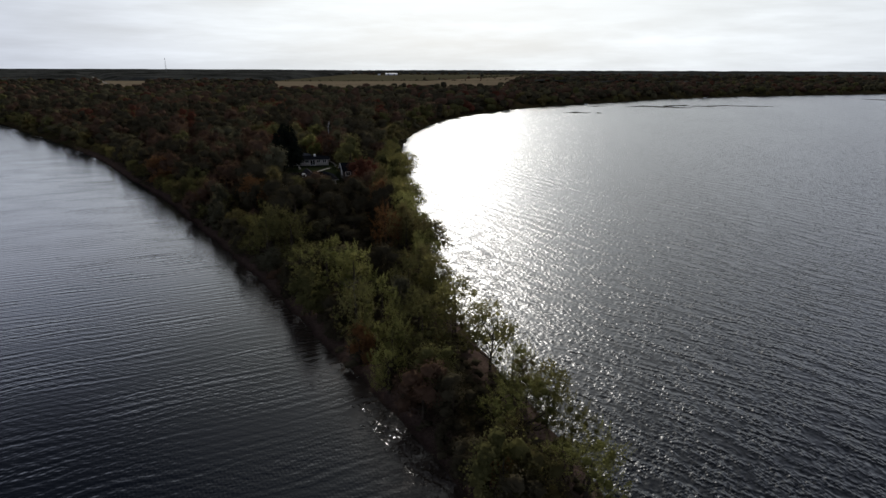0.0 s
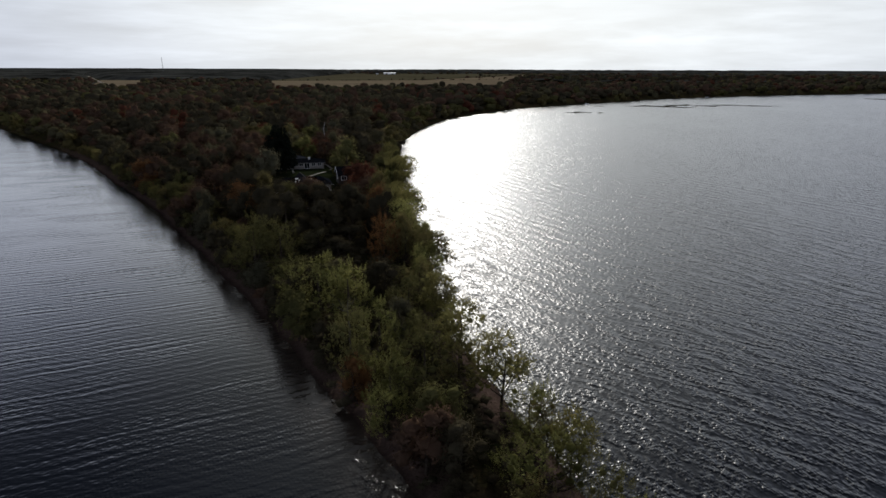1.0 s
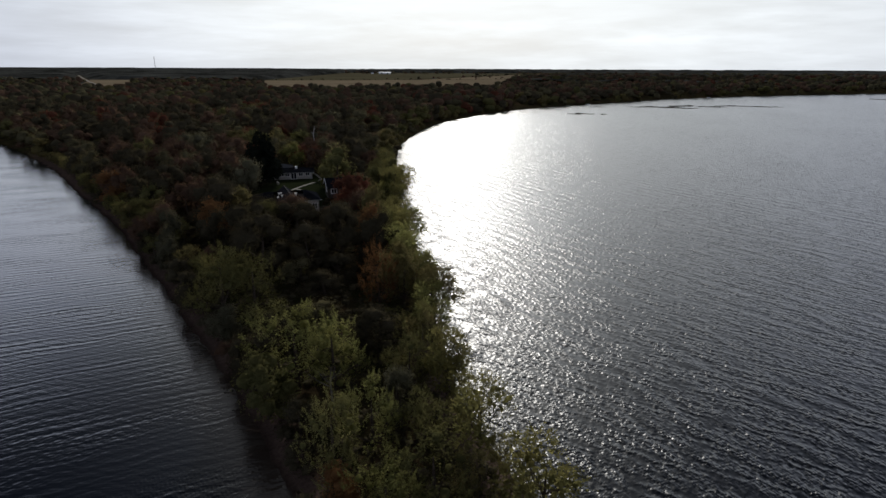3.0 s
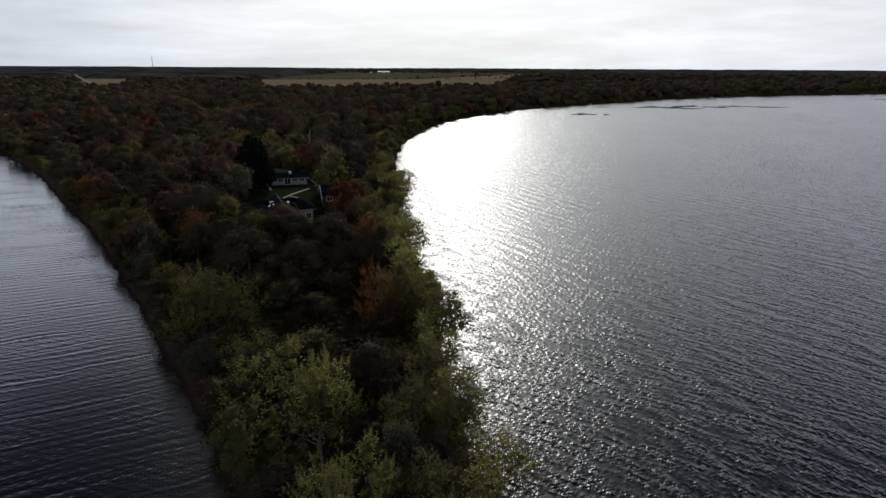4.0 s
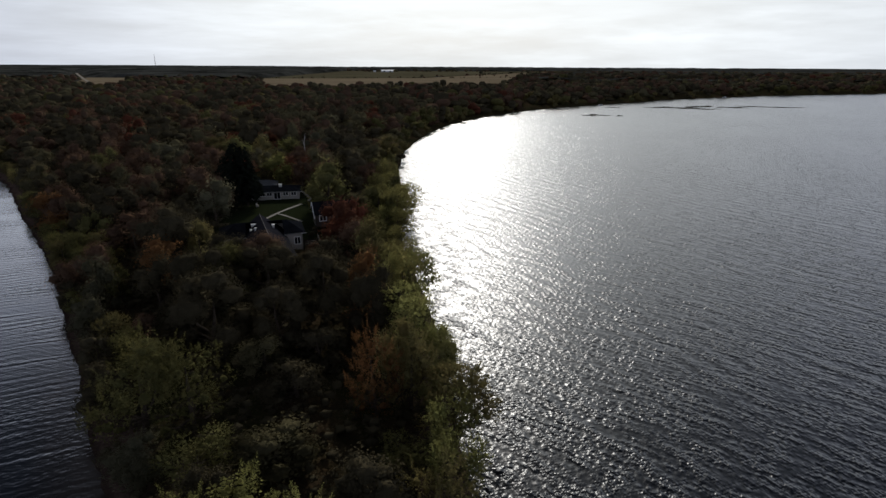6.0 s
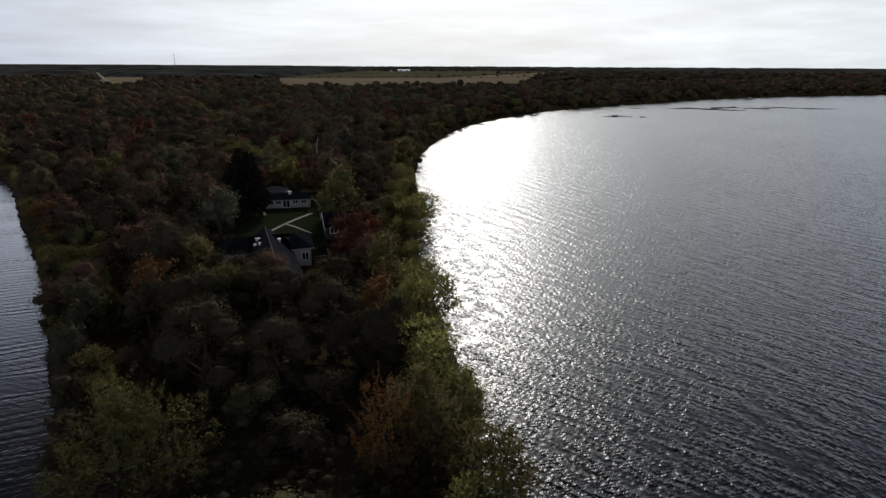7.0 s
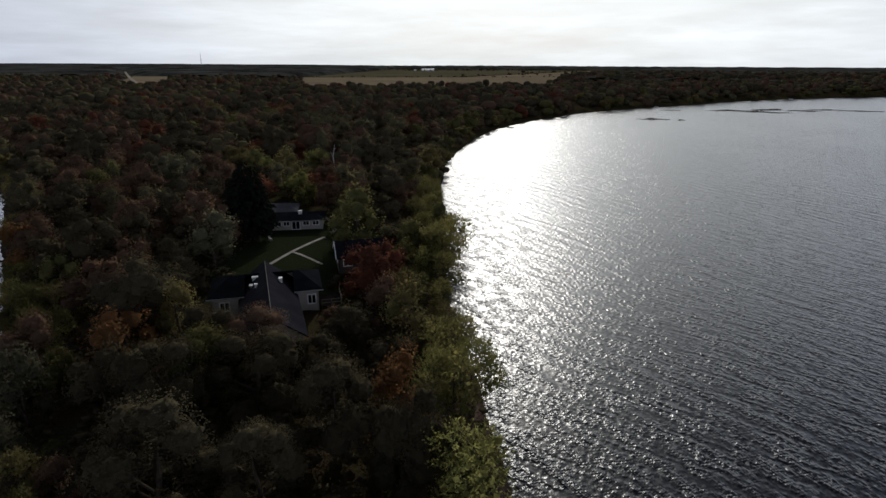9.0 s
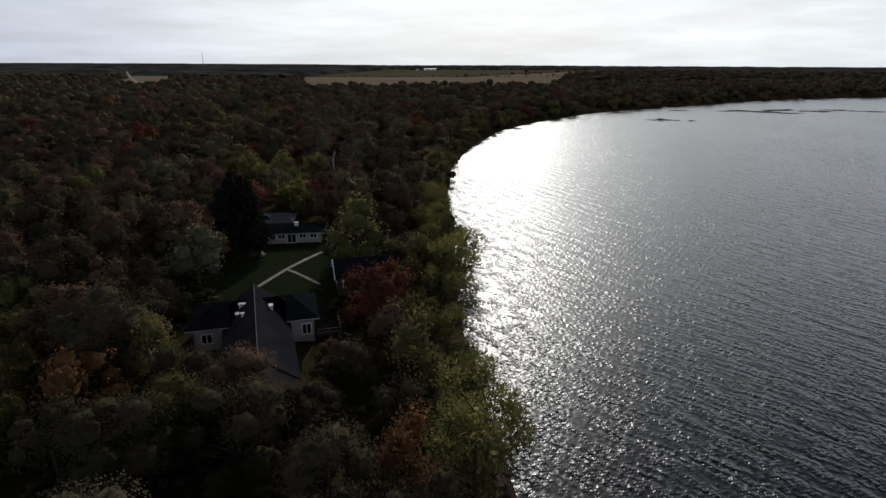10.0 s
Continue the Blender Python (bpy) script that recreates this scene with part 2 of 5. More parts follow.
calm = scaled_by(n.vec("ADD", calm_s, soft_s).outputs[0], n.ramp(n.noise(n.scaled(at, (0.05, 0.12, 1.0), -20), 1.0, 3.0), 0.3, 0.7, 0.5, 1.3))
beach = n.math("MULTIPLY", n.ramp(side, -2.5, 3.0), n.ramp(xyz.outputs[1], 42.0, 52.0, 1.0, 0.0))
slopes = n.mix(n.math("MULTIPLY", lee, n.math("MULTIPLY_ADD", beach, -0.85, 1.0)), gusty, calm)
relief = n.vec("NORMALIZE", n.vec("ADD", slopes, (0, 0, 1.0)).outputs[0]).outputs[0]
# the brown bed shows through the shallows of the quiet side
shallow = n.math("MULTIPLY", n.ramp(side, -6.0, 3.0), n.math("MULTIPLY", lee, n.ramp(xyz.outputs[1], 140.0, 180.0, 1.0, 0.0)))
depth = n.mix(shallow, (0.002, 0.004, 0.008, 1), (0.035, 0.026, 0.02, 1))
b = n.add("ShaderNodeBsdfPrincipled", {"Base Color": depth, "Roughness": n.ramp(lee, 0.0, 1.0, 0.3, 0.16), "IOR": 1.29, "Normal": relief})
finish(n, b.outputs[0])
WATER = m

# ---- mesh helpers ----


def mesh_from(name, verts, faces, mat=None, smooth=False):
    """A mesh out of arrays; faces is an array of quads or triangles, or a list of tuples."""
    me = bpy.data.meshes.new(name)
    if isinstance(faces, np.ndarray):
        k = faces.shape[1]
        me.vertices.add(len(verts))
        me.vertices.foreach_set("co", np.asarray(verts, np.float32).ravel())
        me.loops.add(faces.size)
        me.loops.foreach_set("vertex_index", faces.astype(np.int32).ravel())
        me.polygons.add(len(faces))
        me.polygons.foreach_set("loop_start", np.arange(0, faces.size, k, dtype=np.int32))
        me.polygons.foreach_set("loop_total", np.full(len(faces), k, np.int32))
        if smooth:
            me.polygons.foreach_set("use_smooth", np.ones(len(faces), bool))
        me.update(calc_edges=True)
    else:
        me.from_pydata([tuple(v) for v in verts], [], faces)
        me.update()
    if mat:
        me.materials.append(mat)
    return me


def part(name, data, parent, mat=None, label=""):
    """Links a bmesh or mesh as ONE mesh object under a thing or under a part."""
    if isinstance(data, bmesh.types.BMesh):
        me = bpy.data.meshes.new(name)
        data.to_mesh(me)
        data.free()
        if mat:
            me.materials.append(mat)
        data = me
    ob = new(name, data)
    ob.parent = parent
    if label:
        tagged(ob, label)
    return ob


def box(bm, x0, x1, y0, y1, z0, z1, bevel=0.0):
    made = bmesh.ops.create_cube(bm, size=1.0, matrix=Matrix.Translation(((x0 + x1) / 2, (y0 + y1) / 2, (z0 + z1) / 2)) @ Matrix.Diagonal((x1 - x0, y1 - y0, z1 - z0, 1)))
    if bevel:
        edges = list({e for v in made["verts"] for e in v.link_edges})
        bmesh.ops.bevel(bm, geom=edges, offset=bevel, segments=1, affect="EDGES")
    return bm


def tube(bm, points, radii, sides=6):
    """A tapered limb along points."""
    rings = []
    for i, p in enumerate(points):
        p = Vector(p)
        d = (Vector(points[min(i + 1, len(points) - 1)]) - Vector(points[max(i - 1, 0)])).normalized()
        a = d.cross(Vector((0.3, 0.9, 0.1))).normalized()
        b = d.cross(a)
        rings.append([bm.verts.new(p + radii[i] * (a * math.cos(2 * math.pi * k / sides) + b * math.sin(2 * math.pi * k / sides))) for k in range(sides)])
    for r0, r1 in zip(rings, rings[1:]):
        for k in range(sides):
            bm.faces.new((r0[k], r0[(k + 1) % sides], r1[(k + 1) % sides], r1[k]))
    bm.faces.new(rings[-1])


# ---- the lie of the land ----
# shorelines run from the point outwards
LEFT = [(16, 6), (9, 22), (3.3, 33), (0.2, 39.4), (-3.8, 44.6), (-7.8, 50.8), (-13, 58), (-20.5, 69.6), (-29.5, 82), (-36.2, 91), (-44.8, 103), (-53, 113.5), (-66.6, 131.5), (-82.6, 152),
        (-106, 178), (-139, 216), (-184, 262), (-305, 374), (-620, 600), (-1500, 1100), (-4900, 2500)]
RIGHT = [(22, 8), (20, 20), (16.5, 35), (13, 45.5), (6.5, 62), (1.5, 75), (-0.5, 90), (-3.0, 112), (-5.5, 130), (-9.5, 150), (-13.5, 168), (-14.5, 187), (-16.5, 213), (-20.5, 247), (-22.5, 293),
         (-19.5, 330), (-13.5, 372), (-4, 412), (4, 434), (27, 480), (78, 556), (132, 606), (203, 665), (254, 716), (331, 766), (400, 806), (462, 831), (695, 922), (1150, 1090), (2400, 1500), (4900, 2200)]
LAND = np.array(LEFT[::-1] + [(19, 2)] + RIGHT + [(4900, 4950), (-4900, 4950)], float)


def inland(x, y):
    """Metres from the nearest shore: positive on land, negative on the water."""
    p = np.stack([np.asarray(x, float).ravel(), np.asarray(y, float).ravel()], 1)
    a, b = LAND, np.roll(LAND, -1, 0)
    best, odd = np.full(len(p), 1e9), np.zeros(len(p), bool)
    for (ax, ay), (bx, by) in zip(a, b):
        ex, ey = bx - ax, by - ay
        t = np.clip(((p[:, 0] - ax) * ex + (p[:, 1] - ay) * ey) / (ex * ex + ey * ey), 0, 1)
        best = np.minimum(best, np.hypot(p[:, 0] - ax - t * ex, p[:, 1] - ay - t * ey))
        if ay != by:
            odd ^= ((ay > p[:, 1]) != (by > p[:, 1])) & (p[:, 0] < ax + (p[:, 1] - ay) * ex / ey)
    return np.where(odd, best, -best).reshape(np.shape(x))


def height(x, y):
    """The ground's height."""
    x, y = np.asarray(x, float), np.asarray(y, float)
    d = inland(x, y) + 0.4 * np.sin(x * 0.37 + 1.3 * np.sin(y * 0.21)) * np.cos(y * 0.29) * (y < 600)
    s = np.clip((d - 3.0) / 24.0, 0, 1)
    z = np.where(d < 0, np.maximum(d * 0.22, -2.5), np.minimum(d, 3.0) * 0.16 + 3.1 * s * s * (3 - 2 * s))
    rise = np.clip((y - 150) / 18, 0, 1)
    z = z + 0.9 * s * s * rise * rise * (3 - 2 * rise)
    return z + np.where(d > 0, np.clip((y - 500) * 0.0022, 0, 6), 0)


def steps(*runs):
    """Grid lines: runs of (to, step)."""
    out = [runs[0][0]]
    for stop, step in runs[1:]:
        count = max(1, round((stop - out[-1]) / step))
        out += list(np.linspace(out[-1], stop, count + 1)[1:])
    return np.array(out)


def sheet(xs, ys, z):
    gx, gy = np.meshgrid(xs, ys)
    verts = np.stack([gx.ravel(), gy.ravel(), z(gx, gy).ravel()], 1)
    i = np.arange(len(xs) * len(ys)).reshape(len(ys), len(xs))
    faces = np.stack([i[:-1, :-1].ravel(), i[:-1, 1:].ravel(), i[1:, 1:].ravel(), i[1:, :-1].ravel()], 1)
    return verts, faces


xs = steps((-4800,), (-1000, 200), (-330, 25), (-130, 6), (40, 2.5), (300, 12), (900, 30), (4800, 200))
ys = steps((-4000,), (-200, 400), (0, 20), (220, 2.5), (460, 6), (1000, 22), (4800, 150))
verts, faces = sheet(xs, ys, height)
tagged(new("ground", mesh_from("ground", verts, faces, EARTH, True)), "low wooded point of brown earth, leaf litter and sandy shore", "ground", kind="structure")

xs = steps((-4800,), (-400, 400), (400, 100), (4800, 400))
ys = steps((-4000,), (-200, 400), (800, 100), (4800, 400))
verts, faces = sheet(xs, ys, lambda x, y: 0 * x)
tagged(new("water", mesh_from("water", verts, faces, WATER, True)), "dark rippled lake water glittering in low sun", "water", kind="structure")


def strip(name, points, width, mat, label, category, lift=0.05, step=1.0, kind="structure", depth=0.0):
    """A path or road that lies on the ground."""
    dense = []
    for (ax, ay), (bx, by) in zip(points, points[1:]):
        k = max(1, int(math.hypot(bx - ax, by - ay) / step))
        dense += [(ax + (bx - ax) * i / k, ay + (by - ay) * i / k) for i in range(k)]
    dense.append(points[-1])
    bm = bmesh.new()
    rows = []
    for i, (x, y) in enumerate(dense):
        x0, y0 = dense[max(0, i - 1)]
        x1, y1 = dense[min(len(dense) - 1, i + 1)]
        k = math.hypot(x1 - x0, y1 - y0)
        sx, sy = -(y1 - y0) / k, (x1 - x0) / k
        w = width / 2 * (1 + 0.12 * noise.noise((x * 0.5, y * 0.5, 1.0)))
        z = float(height(x, y)) + lift
        rows.append([bm.verts.new((x + sx * w, y + sy * w, z - depth)), bm.verts.new((x + sx * w, y + sy * w, z)), bm.verts.new((x - sx * w, y - sy * w, z)), bm.verts.new((x - sx * w, y - sy * w, z - depth))])
    for a, b in zip(rows, rows[1:]):
        for k in range(3):
            bm.faces.new((a[k], a[k + 1], b[k + 1], b[k]))
    me = bpy.data.meshes.new(name)
    bm.to_mesh(me)
    bm.free()
    me.materials.append(mat)
    return tagged(new(name, me), label, category, kind=kind)


def field(name, corners, mat, label):
    """A field: a flat patch between four corners, just above the ground."""
    a, b, c, d = [Vector(p) for p in corners]
    k = 14
    verts, faces = [], []
    for i in range(k + 1):
        for j in range(k + 1):
            u, v = i / k, j / k
            p = (a * (1 - u) + b * u) * (1 - v) + (d * (1 - u) + c * u) * v
            verts.append((p.x, p.y, float(height(p.x, p.y)) + 0.35))
    for i in range(k):
        for j in range(k):
            q = i * (k + 1) + j
            faces.append((q, q + k + 1, q + k + 2, q + 1))
    return tagged(new(name, mesh_from(name, verts, faces, mat)), label, "field", kind="structure")


FIELDS = [((-232, 752), (72, 862), (200, 1530), (-415, 1330)), ((-415, 1334), (-100, 1450), (420, 2650), (-450, 2700)), ((-470, 730), (-400, 740), (-690, 1330), (-800, 1330)),
          ((-60, 1460), (206, 1535), (700, 2600), (430, 2640))]
field("field_near", FIELDS[0], TAN_FIELD, "pale tan stubble field beyond the woods")
field("field_far", FIELDS[1], GREEN_FIELD, "dull green crop field behind the stubble")
field("field_west", FIELDS[2], TAN_FIELD, "small tan field behind the woods")
field("field_east", FIELDS[3], TAN_FIELD, "faded brown field near the far shore")
ROAD = [(-545, 932), (-590, 1000), (-722, 1195), (-962, 1557), (-1342, 2138), (-1832, 2886)]
strip("road", ROAD, 6.0, GRAVEL, "pale gravel road through the woods", "road", 0.5, 20.0)

# ---- trees ----


def rot_axes(rng, count):
    v = rng.normal(size=(count, 3))
    return v / np.linalg.norm(v, axis=1, keepdims=True)


def leaf_cards(pos, along, across, length, width):
    """One folded leaf or spray per row: four corners, a diamond."""
    L, W = np.reshape(length, (-1, 1)), np.reshape(width, (-1, 1))
    fold = np.cross(along, across)
    v = np.stack([pos, pos + along * L * 0.45 + across * W * 0.5 + fold * W * 0.12, pos + along * L, pos + along * L * 0.5 - across * W * 0.5 + fold * W * 0.12], 1)
    return v.reshape(-1, 3)


def crown_arrays(seed, shoots, per, leaf, lobes=11, base=0.04, inner=160, upward=0.6, lacy=0.0, loose=0.55, big=(0.28, 0.46), reach_by=3.2, narrow=1.0, plume=0.0, chunk=(0.1, 0.2), depth=(0.5, 0.9)):
    """A crown of height 1 (from the ground) and radius 1: lobes of leafy shoots round a loose heart. Returns leaf corners and lobe centres."""
    rng = np.random.default_rng(seed)
    ang = rng.uniform(0, 2 * np.pi, lobes)
    up = (np.arange(lobes) + rng.uniform(0, 1, lobes)) / lobes
    rad = np.sqrt(np.clip(1 - np.abs((up - 0.3) / 0.74) ** 2.4, 0.04, 1)) * rng.uniform(0.42, 0.7, lobes)
    size = rng.uniform(*big, lobes)
    cx, cy = rad * np.cos(ang), rad * np.sin(ang)
    cz = base + 0.12 + up * (0.74 - base)
    centre = np.stack([cx, cy, cz], 1)
    which = rng.choice(lobes, shoots, p=size ** 2 / (size ** 2).sum())
    n = rot_axes(rng, shoots)
    n[:, 2] = np.where(n[:, 2] < -0.35, -n[:, 2], n[:, 2])
    r = size[which] * rng.uniform(0.6, 1.0, shoots) ** (0.5 + lacy)
    start = centre[which] + n * r[:, None] * np.array([1, 1, 0.42])
    out = start * np.array([1, 1, 0]) * 0.5
    face = n * 0.5 + start * np.array([0.75, 0.75, 0]) + (start[:, 2:3] - 0.35) * np.array([0, 0, 0.9])
    d = n * 0.6 + out + rng.normal(size=(shoots, 3)) * 0.25
    d[:, 2] += upward
    d /= np.linalg.norm(d, axis=1, keepdims=True)
    reach = rng.uniform(0.5, 1.25, shoots) ** 1.5 * leaf * reach_by
    pos, al, ac, ln, wd, nr = [], [], [], [], [], []
    for k in range(per):
        t = (k + rng.uniform(0, 1, shoots)) / per
        p = start + d * (reach * t)[:, None] * np.array([1, 1, 0.42])
        off = rng.normal(size=(shoots, 3))
        p = p + off * (plume * leaf * (1.1 - t))[:, None] * np.array([1, 1, 0.42])
        off = off / np.linalg.norm(off, axis=1, keepdims=True)
        a = d * 0.8 + rng.normal(size=(shoots, 3)) * 0.55
        a /= np.linalg.norm(a, axis=1, keepdims=True)
        c = np.cross(face + rot_axes(rng, shoots) * loose, a)
        c /= np.linalg.norm(c, axis=1, keepdims=True) + 1e-6
        size_k = leaf * rng.uniform(0.7, 1.35, shoots) * (1.15 - 0.5 * t)
        pos.append(p), al.append(a), ac.append(c), ln.append(size_k), wd.append(size_k * narrow * rng.uniform(0.45, 0.75, shoots)), nr.append(face * 0.75 + d * (0.3 + 0.5 * t[:, None]) + off * (0.6 if plume else 0.0))
    if inner:
        w = rng.choice(lobes, inner)
        p = centre[w] + rot_axes(rng, inner) * (size[w] * rng.uniform(*depth, inner))[:, None] * np.array([1, 1, 0.42])
        a = rot_axes(rng, inner)
        q = p * np.array([1, 1, 0]) + (p[:, 2:3] - 0.35) * np.array([0, 0, 1.2])
        c = np.cross(q + rot_axes(rng, inner) * 0.35, a)
        c /= np.linalg.norm(c, axis=1, keepdims=True) + 1e-6
        s = rng.uniform(*chunk, inner)
        pos.append(p), al.append(a), ac.append(c), ln.append(s), wd.append(s * 0.8), nr.append(q)
    nr = np.concatenate(nr)
    nr = nr / (np.linalg.norm(nr, axis=1, keepdims=True) + 1e-6)
    return np.concatenate(pos), np.concatenate(al), np.concatenate(ac), np.concatenate(ln), np.concatenate(wd), nr, centre, size


def lump(cells):
    """A ball of quads, each side of a cube blown up: its points and faces."""
    pts, faces = [], []
    for axis in range(3):
        for sign in (-1, 1):
            first = len(pts)
            for i in range(cells + 1):
                for j in range(cells + 1):
                    p = [0.0, 0.0, 0.0]
                    p[axis], p[(axis + 1) % 3], p[(axis + 2) % 3] = sign, (2 * i / cells - 1) * sign, 2 * j / cells - 1
                    pts.append(p)
            for i in range(cells):
                for j in range(cells):
                    q = first + i * (cells + 1) + j
                    faces.append((q, q + cells + 1, q + cells + 2, q + 1))
    pts = np.array(pts)
    return pts / np.linalg.norm(pts, axis=1, keepdims=True), np.array(faces)


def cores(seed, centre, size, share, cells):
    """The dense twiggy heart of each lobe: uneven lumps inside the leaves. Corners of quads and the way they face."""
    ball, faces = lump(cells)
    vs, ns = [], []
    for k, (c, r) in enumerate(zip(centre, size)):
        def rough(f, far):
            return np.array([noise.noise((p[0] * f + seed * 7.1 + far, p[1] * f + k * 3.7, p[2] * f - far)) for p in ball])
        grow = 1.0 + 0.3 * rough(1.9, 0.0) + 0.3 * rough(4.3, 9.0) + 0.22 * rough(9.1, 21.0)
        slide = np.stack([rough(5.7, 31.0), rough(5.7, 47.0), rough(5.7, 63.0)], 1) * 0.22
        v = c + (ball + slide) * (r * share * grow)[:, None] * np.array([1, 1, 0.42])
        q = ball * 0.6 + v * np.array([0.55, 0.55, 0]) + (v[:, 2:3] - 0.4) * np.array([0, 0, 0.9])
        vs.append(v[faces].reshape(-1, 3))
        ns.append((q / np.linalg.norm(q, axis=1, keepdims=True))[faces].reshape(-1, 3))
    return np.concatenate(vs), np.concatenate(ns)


TREE_H, TREE_R = 12.0, 5.0


def domed(me, normals):
    """Keeps which way the crown's surface faces at every leaf, for soft shading."""
    me.attributes.new("dome", "FLOAT_VECTOR", "POINT").data.foreach_set("vector", normals.astype(np.float32).ravel())
    return me


def crown_mesh(name, seed, *args, core=0.0, cells=4, **kw):
    """The crown at its true size, 12 m high and 5 m in radius."""
    full = np.array([TREE_R, TREE_R, TREE_H])
    pos, al, ac, ln, wd, nr, centre, size = crown_arrays(seed, *args, **kw)
    v, q = leaf_cards(pos * full, al, ac, ln * TREE_R, wd * TREE_R), np.repeat(nr, 4, 0)
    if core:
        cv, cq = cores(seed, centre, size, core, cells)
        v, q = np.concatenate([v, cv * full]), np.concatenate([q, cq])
    return domed(mesh_from(name, v, np.arange(len(v)).reshape(-1, 4), LEAF["green"]), q), centre * full


def trunk_mesh(name, seed, centres, girth=0.26, limbs=7, sides=6):
    """A tapered trunk whose limbs reach into the crown's lobes."""
    rng = random.Random(seed)
    bm = bmesh.new()
    lean = Vector((rng.uniform(-0.5, 0.5), rng.uniform(-0.5, 0.5), 0))
    stem = [Vector((0, 0, -0.6)), Vector((0, 0, 0.3)), lean * 0.3 + Vector((0, 0, 2.5)), lean * 0.8 + Vector((0, 0, 5.2)), lean + Vector((0, 0, 8.5))]
    tube(bm, stem, [girth * 1.5, girth * 1.15, girth * 0.9, girth * 0.65, girth * 0.2], sides)
    for c in list(centres)[:limbs]:
        c = Vector(c)
        z = max(1.8, min(6.0, c.z - 2.6 - rng.uniform(0, 1.2)))
        a = lean * (z / 8.5) + Vector((0, 0, z))
        mid = a.lerp(c, 0.5) + Vector((rng.uniform(-0.4, 0.4), rng.uniform(-0.4, 0.4), -0.3))
        tube(bm, [a, mid, c, c + (c - mid) * 0.35], [girth * 0.55, girth * 0.36, girth * 0.18, girth * 0.05], 5)
        for k in range(2):
            e = c + Vector((rng.uniform(-1, 1), rng.uniform(-1, 1), rng.uniform(0.2, 1.2)))
            tube(bm, [mid.lerp(c, 0.6), mid.lerp(e, 0.7), e], [girth * 0.2, girth * 0.12, girth * 0.04], 4)
    me = bpy.data.meshes.new(name)
    bm.to_mesh(me)
    bm.free()
    me.materials.append(BARK)
    return me


def conifer_mesh(name, seed, tiers=26, per=22):
    """Drooping boughs in tiers, height 12, radius 5 at the foot before scaling."""
    rng = np.random.default_rng(seed)
    pos, al, ac, ln, wd = [], [], [], [], []
    for i in range(tiers):
        f = i / tiers
        z = 2.5 + 9.5 * f
        R = 4.8 * min(1.0, 0.6 + 2.4 * f) * (1 - f) ** 0.5 * rng.uniform(0.85, 1.1) + 0.25
        k = max(6, int(per * (1 - 0.6 * f)))
        a = rng.uniform(0, 2 * np.pi, k)
        for r in (0.25, 0.5, 0.75):
            rr = R * r * rng.uniform(0.85, 1.15, k)
            pos.append(np.stack([rr * np.cos(a), rr * np.sin(a), z - rr * 0.28 + rng.uniform(-0.2, 0.2, k)], 1))
            d = np.stack([np.cos(a), np.sin(a), np.full(k, -0.35)], 1) + rng.normal(size=(k, 3)) * 0.18
            d /= np.linalg.norm(d, axis=1, keepdims=True)
            c = np.cross(d, np.array([0, 0, 1.0])) + rng.normal(size=(k, 3)) * 0.3
            c /= np.linalg.norm(c, axis=1, keepdims=True)
            al.append(d), ac.append(c)
            s = (0.5 * R + 0.5) * rng.uniform(0.7, 1.1, k)
            ln.append(s), wd.append(s * 0.55)
    v = leaf_cards(np.concatenate(pos), np.concatenate(al), np.concatenate(ac), np.concatenate(ln), np.concatenate(wd))
    return mesh_from(name, v, np.arange(len(v)).reshape(-1, 4), LEAF["needle"])


NEAR, CLOSE, MID, LACY, PLUMED = [], [], [], [], []
for k in range(6):
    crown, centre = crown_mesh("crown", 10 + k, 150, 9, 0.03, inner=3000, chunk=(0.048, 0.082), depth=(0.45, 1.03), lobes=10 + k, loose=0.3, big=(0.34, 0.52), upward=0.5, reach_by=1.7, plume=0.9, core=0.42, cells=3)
    NEAR.append((crown, trunk_mesh("trunk", k, centre)))
for k in range(3):
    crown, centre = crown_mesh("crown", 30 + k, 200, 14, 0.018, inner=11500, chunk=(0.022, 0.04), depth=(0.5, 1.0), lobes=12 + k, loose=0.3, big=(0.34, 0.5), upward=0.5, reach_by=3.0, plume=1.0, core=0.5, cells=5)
    CLOSE.append((crown, trunk_mesh("trunk", 30 + k, centre)))
for k in range(5):
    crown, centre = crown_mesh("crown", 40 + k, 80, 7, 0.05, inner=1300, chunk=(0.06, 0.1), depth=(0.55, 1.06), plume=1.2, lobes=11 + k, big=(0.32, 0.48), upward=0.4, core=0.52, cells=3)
    MID.append((crown, trunk_mesh("trunk", 20 + k, centre, limbs=4, sides=5)))
for k in range(3):
    crown, centre = crown_mesh("crown", 70 + k, 820, 5, 0.06, inner=200, depth=(0.2, 0.8), lobes=10, base=0.16, upward=0.2, lacy=0.6, loose=1.5)
    LACY.append((crown, trunk_mesh("trunk", 40 + k, centre, girth=0.2, limbs=9)))
for k in range(4):
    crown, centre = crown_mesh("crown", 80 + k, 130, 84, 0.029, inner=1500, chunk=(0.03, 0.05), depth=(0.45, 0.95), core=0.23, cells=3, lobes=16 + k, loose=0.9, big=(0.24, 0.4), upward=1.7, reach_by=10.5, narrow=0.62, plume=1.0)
    PLUMED.append((crown, trunk_mesh("trunk", 60 + k, centre)))
CONIFER = conifer_mesh("crown", 5)
bm = bmesh.new()
tube(bm, [(0, 0, -0.6), (0, 0, 4), (0, 0, 11.6)], [0.34, 0.24, 0.04], 6)
CONIFER_TRUNK = bpy.data.meshes.new("trunk")
bm.to_mesh(CONIFER_TRUNK)
bm.free()
CONIFER_TRUNK.materials.append(BARK)

